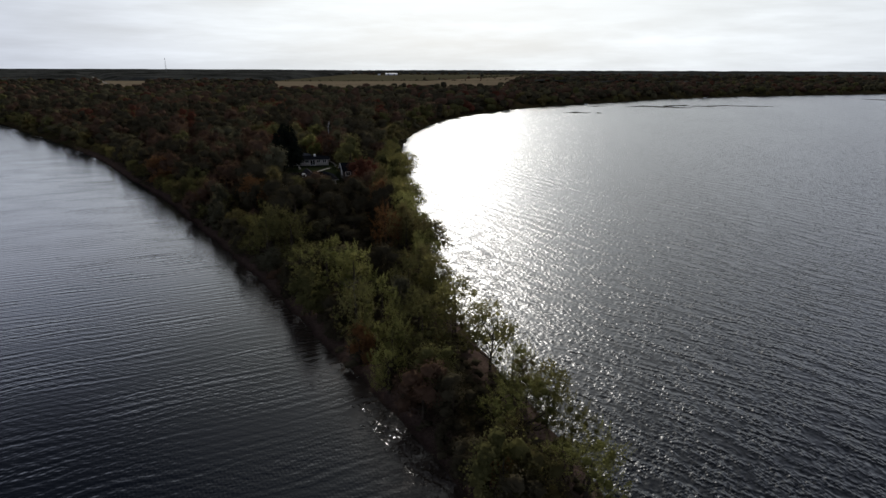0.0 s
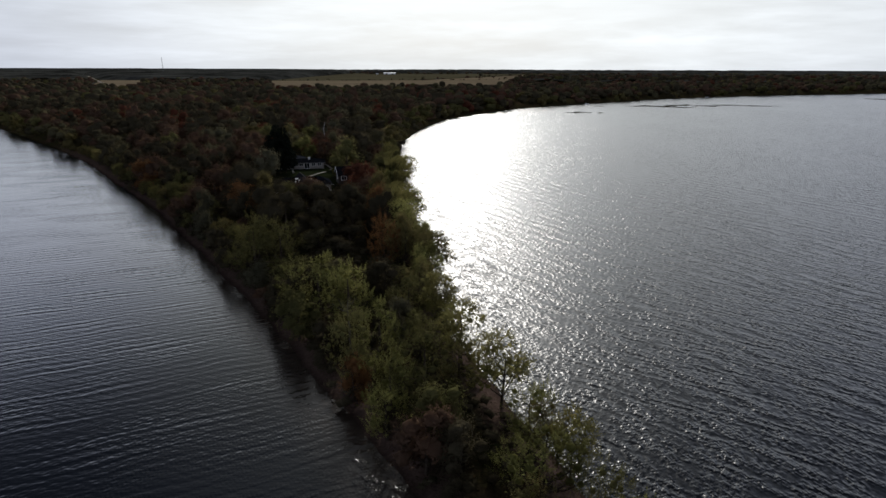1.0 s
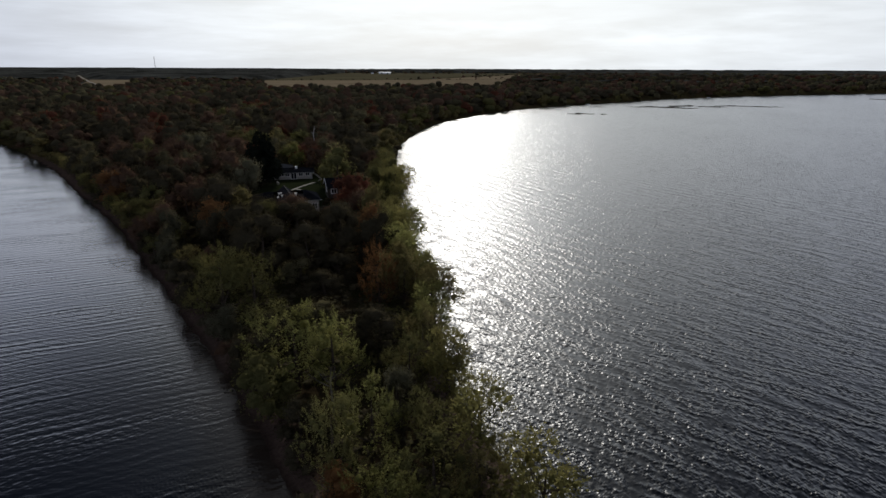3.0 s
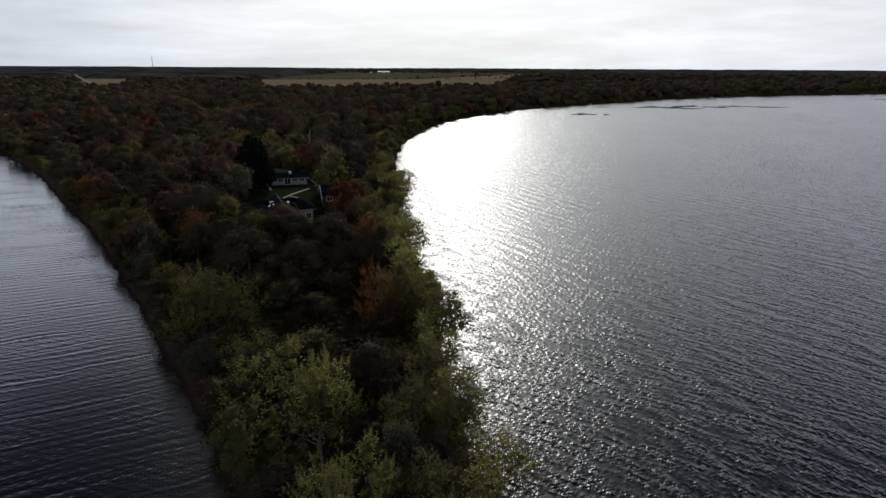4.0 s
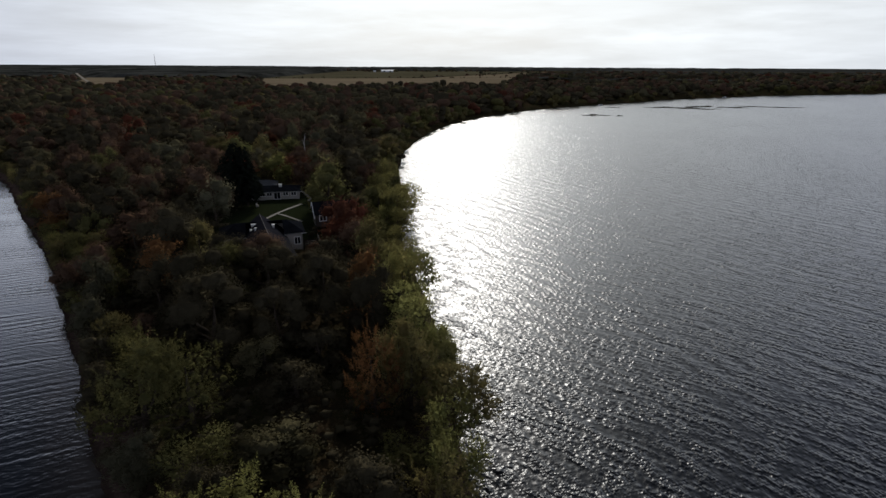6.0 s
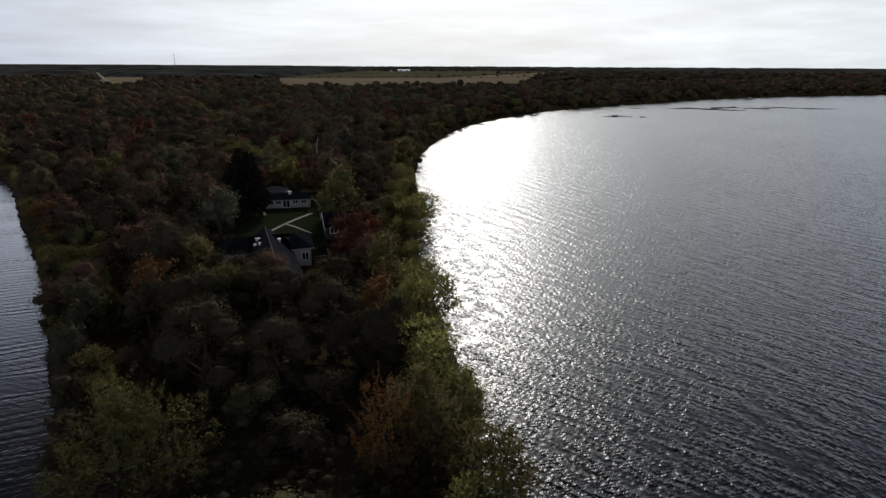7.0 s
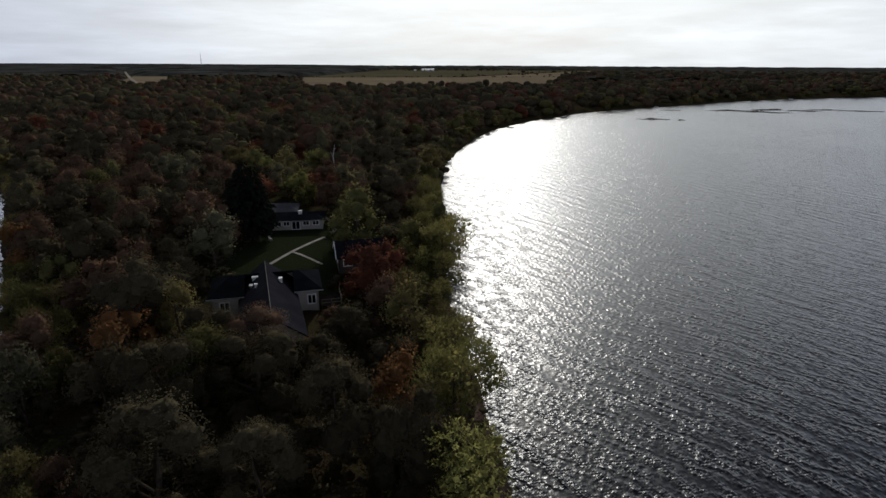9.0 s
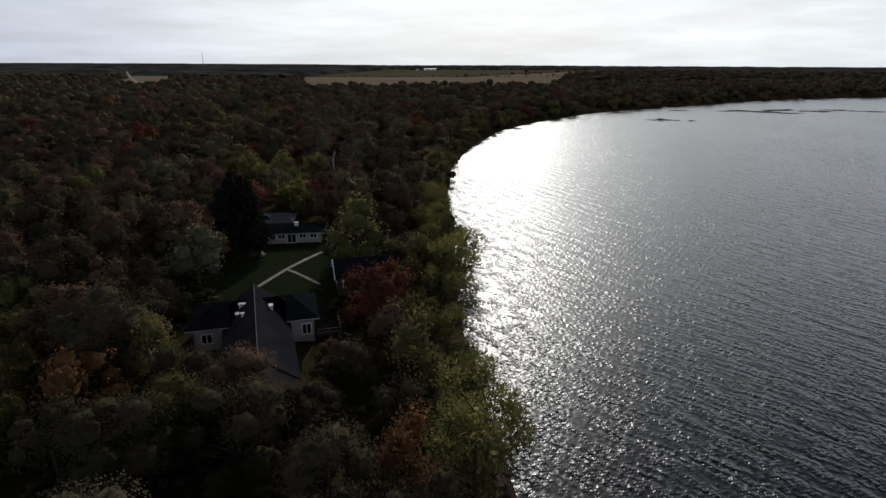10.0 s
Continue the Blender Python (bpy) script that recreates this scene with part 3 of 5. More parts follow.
LABEL = {
    "willow": "leafy yellow-green willow with upright shoots on the wooded point",
    "backlit": "half-bare green tree with light shining through its leaves",
    "green": "broad green broadleaf tree with a rounded lumpy crown",
    "olive": "olive green broadleaf tree with a dense crown",
    "dark": "dark green broadleaf tree with a dense domed crown",
    "grey": "pale grey-green broadleaf tree with a soft crown",
    "yellow": "yellowing autumn tree with a loose crown",
    "orange": "orange autumn tree with a ragged crown",
    "rust": "rust-brown oak with a dense autumn crown",
    "red": "dark red autumn tree with a broad crown",
    "needle": "tall dark conifer with drooping boughs beside a house",
}
planted = []
pick = random.Random(7)


def tree(species, x, y, top, radius, form="near", turn=None):
    """A tree whose crown reaches the height top above the water."""
    pool = {"near": NEAR, "close": CLOSE, "mid": MID, "lacy": LACY, "plumed": PLUMED}.get(form)
    crown, trunk = (CONIFER, CONIFER_TRUNK) if species == "needle" else pick.choice(pool)
    z = float(height(x, y))
    ob = new("conifer" if species == "needle" else "tree")
    ob.matrix_world = Matrix.Translation((x, y, z)) @ Matrix.Rotation(pick.uniform(0, 6.28) if turn is None else turn, 4, "Z") @ Matrix.Diagonal((radius / TREE_R * 1.04, radius / TREE_R * 1.04, (top - z) / TREE_H * 0.97, 1))
    part("trunk", trunk, ob)
    c = part("crown", crown, ob)
    c.material_slots[0].link = "OBJECT"
    c.material_slots[0].material = LEAF[species]
    tagged(ob, LABEL[species] if form != "lacy" else "thin half-bare " + ("grey-green" if species == "grey" else "yellow-green") + " tree leaning over the lake shore", "tree", "trees on the point")
    planted.append((x, y, radius))
    return ob


# the point, from its tip
tree("willow", 13.8, 31.0, 8.6, 4.6, "plumed")
tree("yellow", 9.6, 31.5, 7.0, 3.4)
tree("orange", 6.4, 35.0, 4.2, 2.2)
tree("willow", 9.4, 40.6, 9.4, 4.8, "plumed")
tree("yellow", 8.2, 36.6, 6.4, 2.6, "plumed")
tree("backlit", 12.8, 43.5, 8.4, 2.6, "lacy")
tree("dark", 2.5, 44.0, 6.5, 3.2)
tree("willow", -5.0, 49.5, 7.4, 2.8, "plumed")
tree("orange", -9.5, 56.5, 6.2, 2.2)
tree("green", -1.2, 56.5, 9.8, 5.0, "plumed")
tree("willow", -5.2, 54.5, 9.0, 3.8, "plumed")
tree("backlit", 3.0, 64.0, 10.2, 3.6, "lacy")
tree("yellow", 2.6, 58.5, 8.0, 3.2, "plumed")
tree("green", -10.5, 61.0, 11.2, 3.8, "plumed")
tree("willow", -7.5, 65.0, 10.0, 3.6, "plumed")
tree("backlit", 7.4, 55.5, 9.8, 4.0, "lacy")
tree("willow", 9.4, 48.0, 9.2, 3.4, "plumed")
tree("backlit", -0.2, 78.0, 9.0, 3.4, "lacy")
tree("green", -4.8, 75.0, 9.6, 3.6, "plumed")
tree("yellow", -3.4, 83.0, 9.0, 3.8, "plumed")
tree("willow", -18.0, 77.2, 11.8, 6.4, "plumed")
tree("willow", -13.2, 76.0, 11.0, 4.6, "plumed")
tree("dark", -9.0, 84.0, 8.5, 4.0)
tree("green", -34.4, 97.0, 13.0, 6.4, "plumed")
tree("green", -29.4, 97.0, 12.2, 5.0, "plumed")
tree("yellow", -2.0, 96.4, 10.2, 4.4, "lacy")
tree("yellow", -7.0, 101.5, 11.0, 3.8, "plumed")
tree("dark", -66.0, 301.0, 17.5, 8.0, "mid")
tree("grey", -58.0, 310.0, 17.0, 7.0, "mid")
tree("orange", -10.6, 99.6, 11.8, 3.8, "plumed")
tree("yellow", -8.6, 104.0, 11.0, 3.4)
tree("willow", -7.2, 112.0, 12.0, 4.6, "lacy")
tree("grey", -54.6, 123.5, 11.4, 3.0)
tree("dark", -33.0, 111.5, 13.6, 6.2, "close")
tree("dark", -38.5, 123.0, 13.6, 5.4, "close")
tree("dark", -30.0, 125.2, 12.9, 5.6, "close")
tree("yellow", -45.0, 138.0, 12.8, 3.2)
tree("rust", -32.0, 131.4, 12.4, 4.9, "close")
tree("green", -35.4, 126.6, 12.6, 4.4, "close")
tree("dark", -38.5, 132.0, 12.4, 4.8, "close")
tree("dark", -25.5, 131.0, 9.5, 4.0, "close")
tree("dark", -26.0, 139.8, 7.4, 2.9, "mid")
tree("rust", -27.4, 145.2, 6.6, 2.2, "mid")
tree("dark", -23.5, 141.0, 9.0, 4.0)
tree("rust", -20.5, 149.0, 10.0, 4.0)
tree("dark", -52.0, 139.5, 15.2, 6.6, "close")
tree("rust", -60.0, 132.0, 10.5, 4.0, "close")
tree("dark", -73.0, 161.0, 14.6, 6.0, "mid")
tree("rust", -86.0, 166.0, 13.0, 5.0, "mid")
tree("orange", -91.0, 167.5, 11.6, 5.0, "mid")
tree("grey", -52.9, 163.5, 15.2, 4.8, "mid")
tree("dark", -58.5, 167.5, 12.8, 4.0, "mid")
tree("needle", -51.4, 179.6, 20.0, 3.3)
tree("needle", -54.0, 180.5, 20.8, 3.4)
tree("needle", -57.0, 181.0, 17.2, 2.4)
tree("green", -32.0, 178.4, 16.4, 6.2, "mid")
tree("yellow", -16.4, 142.0, 12.4, 3.8)
tree("orange", -14.6, 123.5, 12.6, 3.4)
tree("backlit", -10.4, 135.5, 10.8, 3.6, "lacy")
tree("backlit", -9.6, 126.0, 11.4, 3.8, "lacy")
tree("willow", -12.0, 128.5, 11.0, 3.2, "plumed")
tree("dark", -20.0, 119.0, 14.2, 5.0, "close")
tree("dark", -13.0, 116.5, 13.6, 4.2, "close")
tree("dark", -24.5, 112.5, 12.0, 4.0, "close")
tree("red", -25.0, 157.0, 12.4, 5.0, "mid")
tree("red", -22.6, 161.0, 11.4, 3.8, "mid")
tree("green", -19.0, 172.0, 12.4, 5.0, "mid")
tree("backlit", -13.6, 180.5, 11.0, 4.4, "lacy")
tree("backlit", -13.0, 165.0, 8.6, 3.8, "lacy")
tree("backlit", -14.4, 172.5, 12.0, 4.4, "lacy")
tree("willow", -7.8, 131.0, 10.6, 3.6, "lacy")
tree("green", -16.0, 191.0, 11.0, 4.6, "mid")
tree("grey", -83.8, 210.0, 15.8, 6.0, "mid")
tree("grey", -92.0, 218.0, 15.0, 5.4, "mid")
tree("yellow", -79.0, 239.0, 13.4, 6.6, "mid")
tree("yellow", -57.0, 222.0, 12.8, 4.6, "mid")
tree("willow", -58.0, 241.0, 14.0, 5.0, "mid")
tree("dark", -90.0, 180.0, 15.8, 5.6, "mid")
tree("dark", -79.5, 158.0, 11.5, 4.4, "mid")
tree("rust", -93.5, 174.0, 12.0, 4.6, "mid")
tree("dark", -103.0, 184.5, 12.5, 4.8, "mid")
tree("olive", -114.0, 196.5, 12.5, 5.0, "mid")
tree("dark", -127.0, 211.5, 12.5, 5.0, "mid")
tree("rust", -110.0, 205.0, 13.8, 5.4, "mid")
tree("willow", -52.0, 207.8, 13.6, 5.0, "mid")
tree("green", -74.0, 234.0, 14.8, 5.6, "mid")
tree("willow", -66.0, 224.0, 14.0, 4.8, "mid")
tree("yellow", -84.7, 247.0, 13.8, 5.4, "mid")
tree("green", -55.4, 236.0, 14.8, 4.6, "mid")
tree("dark", -38.0, 240.0, 17.0, 7.0, "mid")
tree("dark", -33.0, 214.0, 15.0, 6.0, "mid")
tree("olive", -27.5, 236.0, 13.6, 5.4, "mid")
tree("yellow", -25.0, 252.0, 14.0, 5.6, "mid")

MIX_NEAR = ["dark"] * 4 + ["rust"] * 3 + ["green"] * 3 + ["orange", "yellow", "grey"]
MIX_FAR = ["rust"] * 7 + ["dark"] * 9 + ["olive"] * 4 + ["red", "yellow", "grey", "green"]
# kept clear: round the houses and the lawn between them
CLEAR = [(-38, 150, 11), (-34, 139, 7), (-31, 137, 3.0), (-42, 170, 11), (-48, 186, 10), (-28, 168, 5), (-39, 187, 6), (-33, 144, 6), (-51, 194, 6), (-54, 199, 4.5)]


def free(x, y, r, slack):
    if any((x - a) ** 2 + (y - b) ** 2 < (c + r * 0.6) ** 2 for a, b, c in CLEAR):
        return False
    return all((x - a) ** 2 + (y - b) ** 2 > ((c + r) * slack) ** 2 for a, b, c in planted)


rng = random.Random(3)
count = 0
for attempt in range(9000):
    y = rng.uniform(28, 236)
    x = rng.uniform(-170, 18)
    d = float(inland(x, y))
    edge = (1.4 if y < 75 else 2.0) if x < -0.9 * (y - 33) + 25 else 1.2
    r = rng.uniform(3.4, 6.2) if d > 9 else rng.uniform(2.0, 3.6)
    if d < edge + r * 0.35 or not free(x, y, r, 0.7 if y > 130 else 0.8):
        continue
    if count >= 250:
        break
    top = float(height(x, y)) + rng.uniform(7.5, 11.5) * (0.62 + 0.38 * min(1, d / 14)) * (0.75 + r / 18)
    # shade of the interior put into leaf colour: darker kinds, lower crowns
    deep_shade = -25 < x < -4 and 86 < y < 117
    if deep_shade:
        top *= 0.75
    shade = deep_shade or -31 < x < -13 and 92 < y < 152
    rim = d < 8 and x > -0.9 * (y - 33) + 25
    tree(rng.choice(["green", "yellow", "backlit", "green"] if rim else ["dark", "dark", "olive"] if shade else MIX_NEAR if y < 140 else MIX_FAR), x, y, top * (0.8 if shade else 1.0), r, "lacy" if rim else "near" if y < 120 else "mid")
    count += 1


# leafy trees leaning out over the open lake
rng = random.Random(15)
for y in np.arange(33.0, 250.0, 4.2):
    x = next((a for a in np.arange(20.0, -60.0, -0.4) if float(inland(a, y)) > (1.2 if y < 112 else 2.4)), None)
    if x is None or not free(x, y, 2.6, 0.45):
        continue
    r = rng.uniform(2.2, 3.0)
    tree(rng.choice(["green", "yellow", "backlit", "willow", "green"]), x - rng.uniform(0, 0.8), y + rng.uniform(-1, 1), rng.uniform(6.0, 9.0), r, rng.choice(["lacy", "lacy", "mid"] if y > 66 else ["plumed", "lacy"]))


# low bushy trees leaning out from the bank of the quiet side
rng = random.Random(5)
for y in np.arange(24.0, 150.0, 4.0):
    x = next((a for a in np.arange(-90.0, 20.0, 0.4) if float(inland(a, y)) > 1.7), None)
    if x is None or not free(x, y, 1.8, 0.5):
        continue
    grown = rng.random() ** 1.5
    tree(rng.choice(["green", "dark", "yellow", "rust", "dark"]), x + rng.uniform(0, 0.8), y + rng.uniform(-0.8, 0.8), 3.2 + 6.0 * grown, 1.8 + 2.0 * grown, "mid")


def woods(name, spots, templates, mats, label):
    """A far wood: crowns by the thousand in one mesh, each of one of the given kinds."""
    me = bpy.data.meshes.new(name)
    allv, allm, alln = [], [], []
    rr = np.random.default_rng(11)
    for x, y, z, r, h, m in spots:
        t, q = templates[rr.integers(len(templates))]
        a = rr.uniform(0, 6.28)
        c, s = math.cos(a), math.sin(a)
        v = t * np.array([r, r, h])
        v = np.stack([v[:, 0] * c - v[:, 1] * s + x, v[:, 0] * s + v[:, 1] * c + y, v[:, 2] + z], 1)
        allv.append(v)
        alln.append(np.stack([q[:, 0] * c - q[:, 1] * s, q[:, 0] * s + q[:, 1] * c, q[:, 2]], 1))
        allm.append(np.full(len(v) // 4, m, np.int32))
    v = np.concatenate(allv)
    me = domed(mesh_from(name, v, np.arange(len(v)).reshape(-1, 4)), np.concatenate(alln))
    for m in mats:
        me.materials.append(LEAF[m])
    me.polygons.foreach_set("material_index", np.concatenate(allm))
    return tagged(new(name, me), label, "woods", kind="stuff")


def template(seed, shoots, per, leaf, inner, lobes=9, chunk=(0.18, 0.32), cells=3, big=(0.36, 0.56), share=0.72):
    pos, al, ac, ln, wd, nr, centre, size = crown_arrays(seed, shoots, per, leaf, inner=inner, lobes=lobes, base=0.1, upward=0.3, loose=0.32, big=big, chunk=chunk, depth=(0.6, 1.05))
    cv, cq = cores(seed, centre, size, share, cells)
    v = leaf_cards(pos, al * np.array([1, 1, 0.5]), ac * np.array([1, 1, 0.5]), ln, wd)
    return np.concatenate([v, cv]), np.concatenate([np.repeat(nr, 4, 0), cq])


KINDS = list(dict.fromkeys(MIX_FAR))
T_FAR = [template(100 + k, 40, 2, 0.06, 330, 6, (0.06, 0.115), 2, (0.44, 0.64), 0.58) for k in range(5)]
T_FAR2 = [template(120 + k, 4, 1, 0.12, 10, 2, (0.08, 0.16), 2, (0.72, 0.9)) for k in range(5)]




def near_road(x, y, gap):
    for (ax, ay), (bx, by) in zip(ROAD, ROAD[1:]):
        ex, ey = bx - ax, by - ay
        t = min(1, max(0, ((x - ax) * ex + (y - ay) * ey) / (ex * ex + ey * ey)))
        if math.hypot(x - ax - t * ex, y - ay - t * ey) < gap:
            return True
    return False


def in_field(x, y, grow=0.0):
    for f in FIELDS:
        side = [((b[0] - a[0]) * (y - a[1]) - (b[1] - a[1]) * (x - a[0])) / math.hypot(b[0] - a[0], b[1] - a[1]) for a, b in zip(f, f[1:] + f[:1])]
        if all(s > -grow for s in side):
            return True
    return False


def scatter(y0, y1, spacing, x_of, rmin, rmax, hmin, hmax, seed, bound=None):
    rr = random.Random(seed)
    spots = []
    y = y0
    while y < y1:
        step = spacing(y)
        lo, hi = x_of(y)
        xx = np.arange(lo, hi, step)
        jx = np.array([rr.uniform(-0.42, 0.42) * step for _ in xx]) + xx
        jy = np.array([rr.uniform(-0.42, 0.42) * step for _ in xx]) + y
        d = inland(jx, jy)
        z = height(jx, jy)
        for a, b, dd, zz in zip(jx, jy, d, z):
            if dd < 0.8 or (bound and not bound(a, b)) or in_field(a, b) or (b > 850 and near_road(a, b, 15)):
                continue
            if b < 260 and any((a - p) ** 2 + (b - q) ** 2 < (2.5 + w * 0.5) ** 2 for p, q, w in planted):
                continue
            if any((a - p) ** 2 + (b - q) ** 2 < (w + 2) ** 2 for p, q, w in CLEAR):
                continue
            patch = noise.noise((a * 0.012, b * 0.012, 3.0))
            m = rr.choice(MIX_FAR if patch > -0.1 else ["dark", "rust", "dark", "olive"])
            if dd < 10 and rr.random() < 0.65:
                m = rr.choice(["olive", "yellow", "green"])
            r = min(rr.uniform(rmin, rmax), 3.0 + 0.6 * dd)
            spots.append((a, b, zz, r, rr.uniform(hmin, hmax) * (0.8 if dd < 5 else 1.0), KINDS.index(m)))
        y += step * 0.9
    return spots


woods("woods_near", scatter(140, 430, lambda y: 10.2, lambda y: (-0.98 * y - 60, 20), 5.2, 8.4, 6.5, 13.8, 21, lambda x, y: y > 232 or x < -120 or inland(x, y) < 0), T_FAR, KINDS, "dense autumn woods in rust brown and dark green")
woods("woods_middle", scatter(430, 1120, lambda y: 11.6 + (y - 430) * 0.01, lambda y: (-0.98 * y - 40, 0.82 * y + 60), 6.0, 9.0, 7.0, 13.0, 22), T_FAR2, KINDS, "dark autumn woods stretching to the fields")

woods("woods_beyond", scatter(1120, 1900, lambda y: 24.0 + (y - 1120) * 0.012, lambda y: (0.06 * y, 0.86 * y + 60), 9.0, 15.0, 10.0, 17.0, 23), T_FAR2, KINDS, "dark uneven woods behind the far shore")

# far canopy to the horizon: an uneven sheet of treetops with gaps for the fields
xs = steps((-4300,), (-1500, 55), (1500, 15), (4300, 40))
ys = steps((1050,), (1800, 18), (3000, 40), (4790, 80))
gx, gy = np.meshgrid(xs, ys)
rr = np.random.default_rng(4)
gx = gx + rr.uniform(-6, 6, gx.shape)
gy = gy + rr.uniform(-7, 7, gy.shape)
land = inland(gx, gy)
low = np.array([noise.noise((a * 0.0009, b * 0.0022, 8.0)) for a, b in zip(gx.ravel(), gy.ravel())]).reshape(gx.shape)
top = height(gx, gy) + 6 + rr.uniform(0, 8, gx.shape) + 3 * np.clip(low, -0.6, 1)
bare = np.array([in_field(a, b, 14.0) or near_road(a, b, 22) for a, b in zip(gx.ravel(), gy.ravel())]).reshape(gx.shape) | (land < 6)
open_land = (low < -0.26) & (gy > 1900)
top = np.where(bare | open_land, height(gx, gy) - 1.5, top)
for _ in range(2):
    ring = np.pad(top, 1, mode="edge")
    top = 0.4 * top + 0.15 * (ring[:-2, 1:-1] + ring[2:, 1:-1] + ring[1:-1, :-2] + ring[1:-1, 2:])
top = np.where(bare, np.minimum(top, height(gx, gy) - 0.6), top)
i = np.arange(gx.size).reshape(gx.shape)
faces = np.stack([i[:-1, :-1].ravel(), i[:-1, 1:].ravel(), i[1:, 1:].ravel(), i[1:, :-1].ravel()], 1)
verts = np.stack([gx.ravel(), gy.ravel(), top.ravel()], 1)
# distance haze put into the treetop colour: greyer, paler, unevenly mottled
HAZE_CANOPY = surface("haze_tinted_canopy", (0.038, 0.039, 0.035), 0.95, 0.6, 0.006, 0.06, 1.0, gloss=0.0)
tagged(new("woods_far", mesh_from("woods_far", verts, faces, HAZE_CANOPY)), "distant dark woods along the flat horizon", "woods", kind="stuff")

# hedges between the fields, trees round the barn
rr = random.Random(31)
spots = []
for (ax, ay), (bx, by), count, r0, h0, stray in (((-415, 1332), (200, 1532), 46, 3.2, 4.5, 6), ((-300, 2425), (-205, 2450), 14, 7, 11, 12), ((-450, 2600), (420, 2570), 46, 9, 10, 30),
                                                ((-60, 1460), (430, 2630), 26, 6, 8, 14), ((-330, 2380), (-300, 2410), 5, 7, 12, 8), ((60, 1700), (330, 1760), 12, 5, 7, 12)):
    for k in range(count):
        u = rr.random()
        x, y = ax + (bx - ax) * u + rr.uniform(-stray, stray), ay + (by - ay) * u + rr.uniform(-stray, stray)
        spots.append((x, y, float(height(x, y)) - 0.5, r0 * rr.uniform(0.6, 1.3), h0 * rr.uniform(0.6, 1.25), KINDS.index(rr.choice(["dark", "olive", "rust"]))))
woods("hedgerows", spots, T_FAR2, KINDS, "dark hedges and scattered trees among the far fields")

T_BUSH = [template(150 + k, 30, 1, 0.16, 40, 3, (0.1, 0.2), 1) for k in range(5)]
rr = random.Random(9)
spots = []
for y in np.arange(14, 190, 2.6):
    xx = np.arange(-0.95 * y - 30, 24, 2.6)
    jx = xx + np.array([rr.uniform(-1, 1) for _ in xx])
    jy = y + np.array([rr.uniform(-1, 1) for _ in xx])
    for a, b, d, z in zip(jx, jy, inland(jx, jy), height(jx, jy)):
        lee_side = a < -0.9 * (b - 33) + 22
        if d < ((1.2 if b < 75 else 2.2) if lee_side else 1.6) or any((a - p) ** 2 + (b - q) ** 2 < (w + 0.5) ** 2 for p, q, w in CLEAR):
            continue
        # only the darkest leaves, colouring in the shade of gaps between crowns
        spots.append((a, b, z - 0.2, rr.uniform(1.3, 2.4), rr.uniform(1.0, 2.6), KINDS.index(rr.choice(["dark", "dark", "dark", "dark"]))))
woods("undergrowth", spots, T_BUSH, KINDS, "low brown and green brush under the trees")

# ---- houses ----


def wall(bm, a, b, z0, z1, thick, openings=()):
    """A straight wall from a to b with openings (centre along it, width, sill, head) cut through."""
    a, b = Vector(a), Vector(b)
    d = (b - a)
    length = d.length
    d.normalize()
    turn = Matrix.Translation((a.x, a.y, 0)) @ Matrix.Rotation(math.atan2(d.y, d.x), 4, "Z")
    xs = sorted({0.0, length, *(c - w / 2 for c, w, _, _ in openings), *(c + w / 2 for c, w, _, _ in openings)})
    zs = sorted({z0, z1, *(o[2] for o in openings), *(o[3] for o in openings)})

    def solid(i, k):
        if not (0 <= i < len(xs) - 1 and 0 <= k < len(zs) - 1):
            return False
        x, z = (xs[i] + xs[i + 1]) / 2, (zs[k] + zs[k + 1]) / 2
        return not any(abs(x - c) < w / 2 and s0 < z < s1 for c, w, s0, s1 in openings)

    corner = {}

    def at(i, k, depth):
        if (i, k, depth) not in corner:
            corner[i, k, depth] = bm.verts.new(turn @ Vector((xs[i], depth * thick, zs[k])))
        return corner[i, k, depth]

    for i in range(len(xs) - 1):
        for k in range(len(zs) - 1):
            if not solid(i, k):
                continue
            bm.faces.new((at(i, k, 0), at(i + 1, k, 0), at(i + 1, k + 1, 0), at(i, k + 1, 0)))
            bm.faces.new((at(i, k, 1), at(i, k + 1, 1), at(i + 1, k + 1, 1), at(i + 1, k, 1)))
            for di, dk, p, q in ((-1, 0, (i, k), (i, k + 1)), (1, 0, (i + 1, k), (i + 1, k + 1)), (0, -1, (i, k), (i + 1, k)), (0, 1, (i, k + 1), (i + 1, k + 1))):
                if not solid(i + di, k + dk):
                    bm.faces.new((at(*p, 0), at(*q, 0), at(*q, 1), at(*p, 1)))
    bmesh.ops.recalc_face_normals(bm, faces=bm.faces)
    return turn


def slab(bm, corners, thick):
    """A roof plane with thickness."""
    c = [Vector(p) for p in corners]
    nrm = (c[1] - c[0]).cross(c[2] - c[0]).normalized()
    if nrm.z < 0:
        c.reverse()
        nrm = -nrm
    top = [bm.verts.new(p) for p in c]
    low = [bm.verts.new(p - nrm * thick) for p in c]
    bm.faces.new(top)
    bm.faces.new(low[::-1])
    for i in range(len(c)):
        j = (i + 1) % len(c)
        bm.faces.new((top[i], low[i], low[j], top[j]))


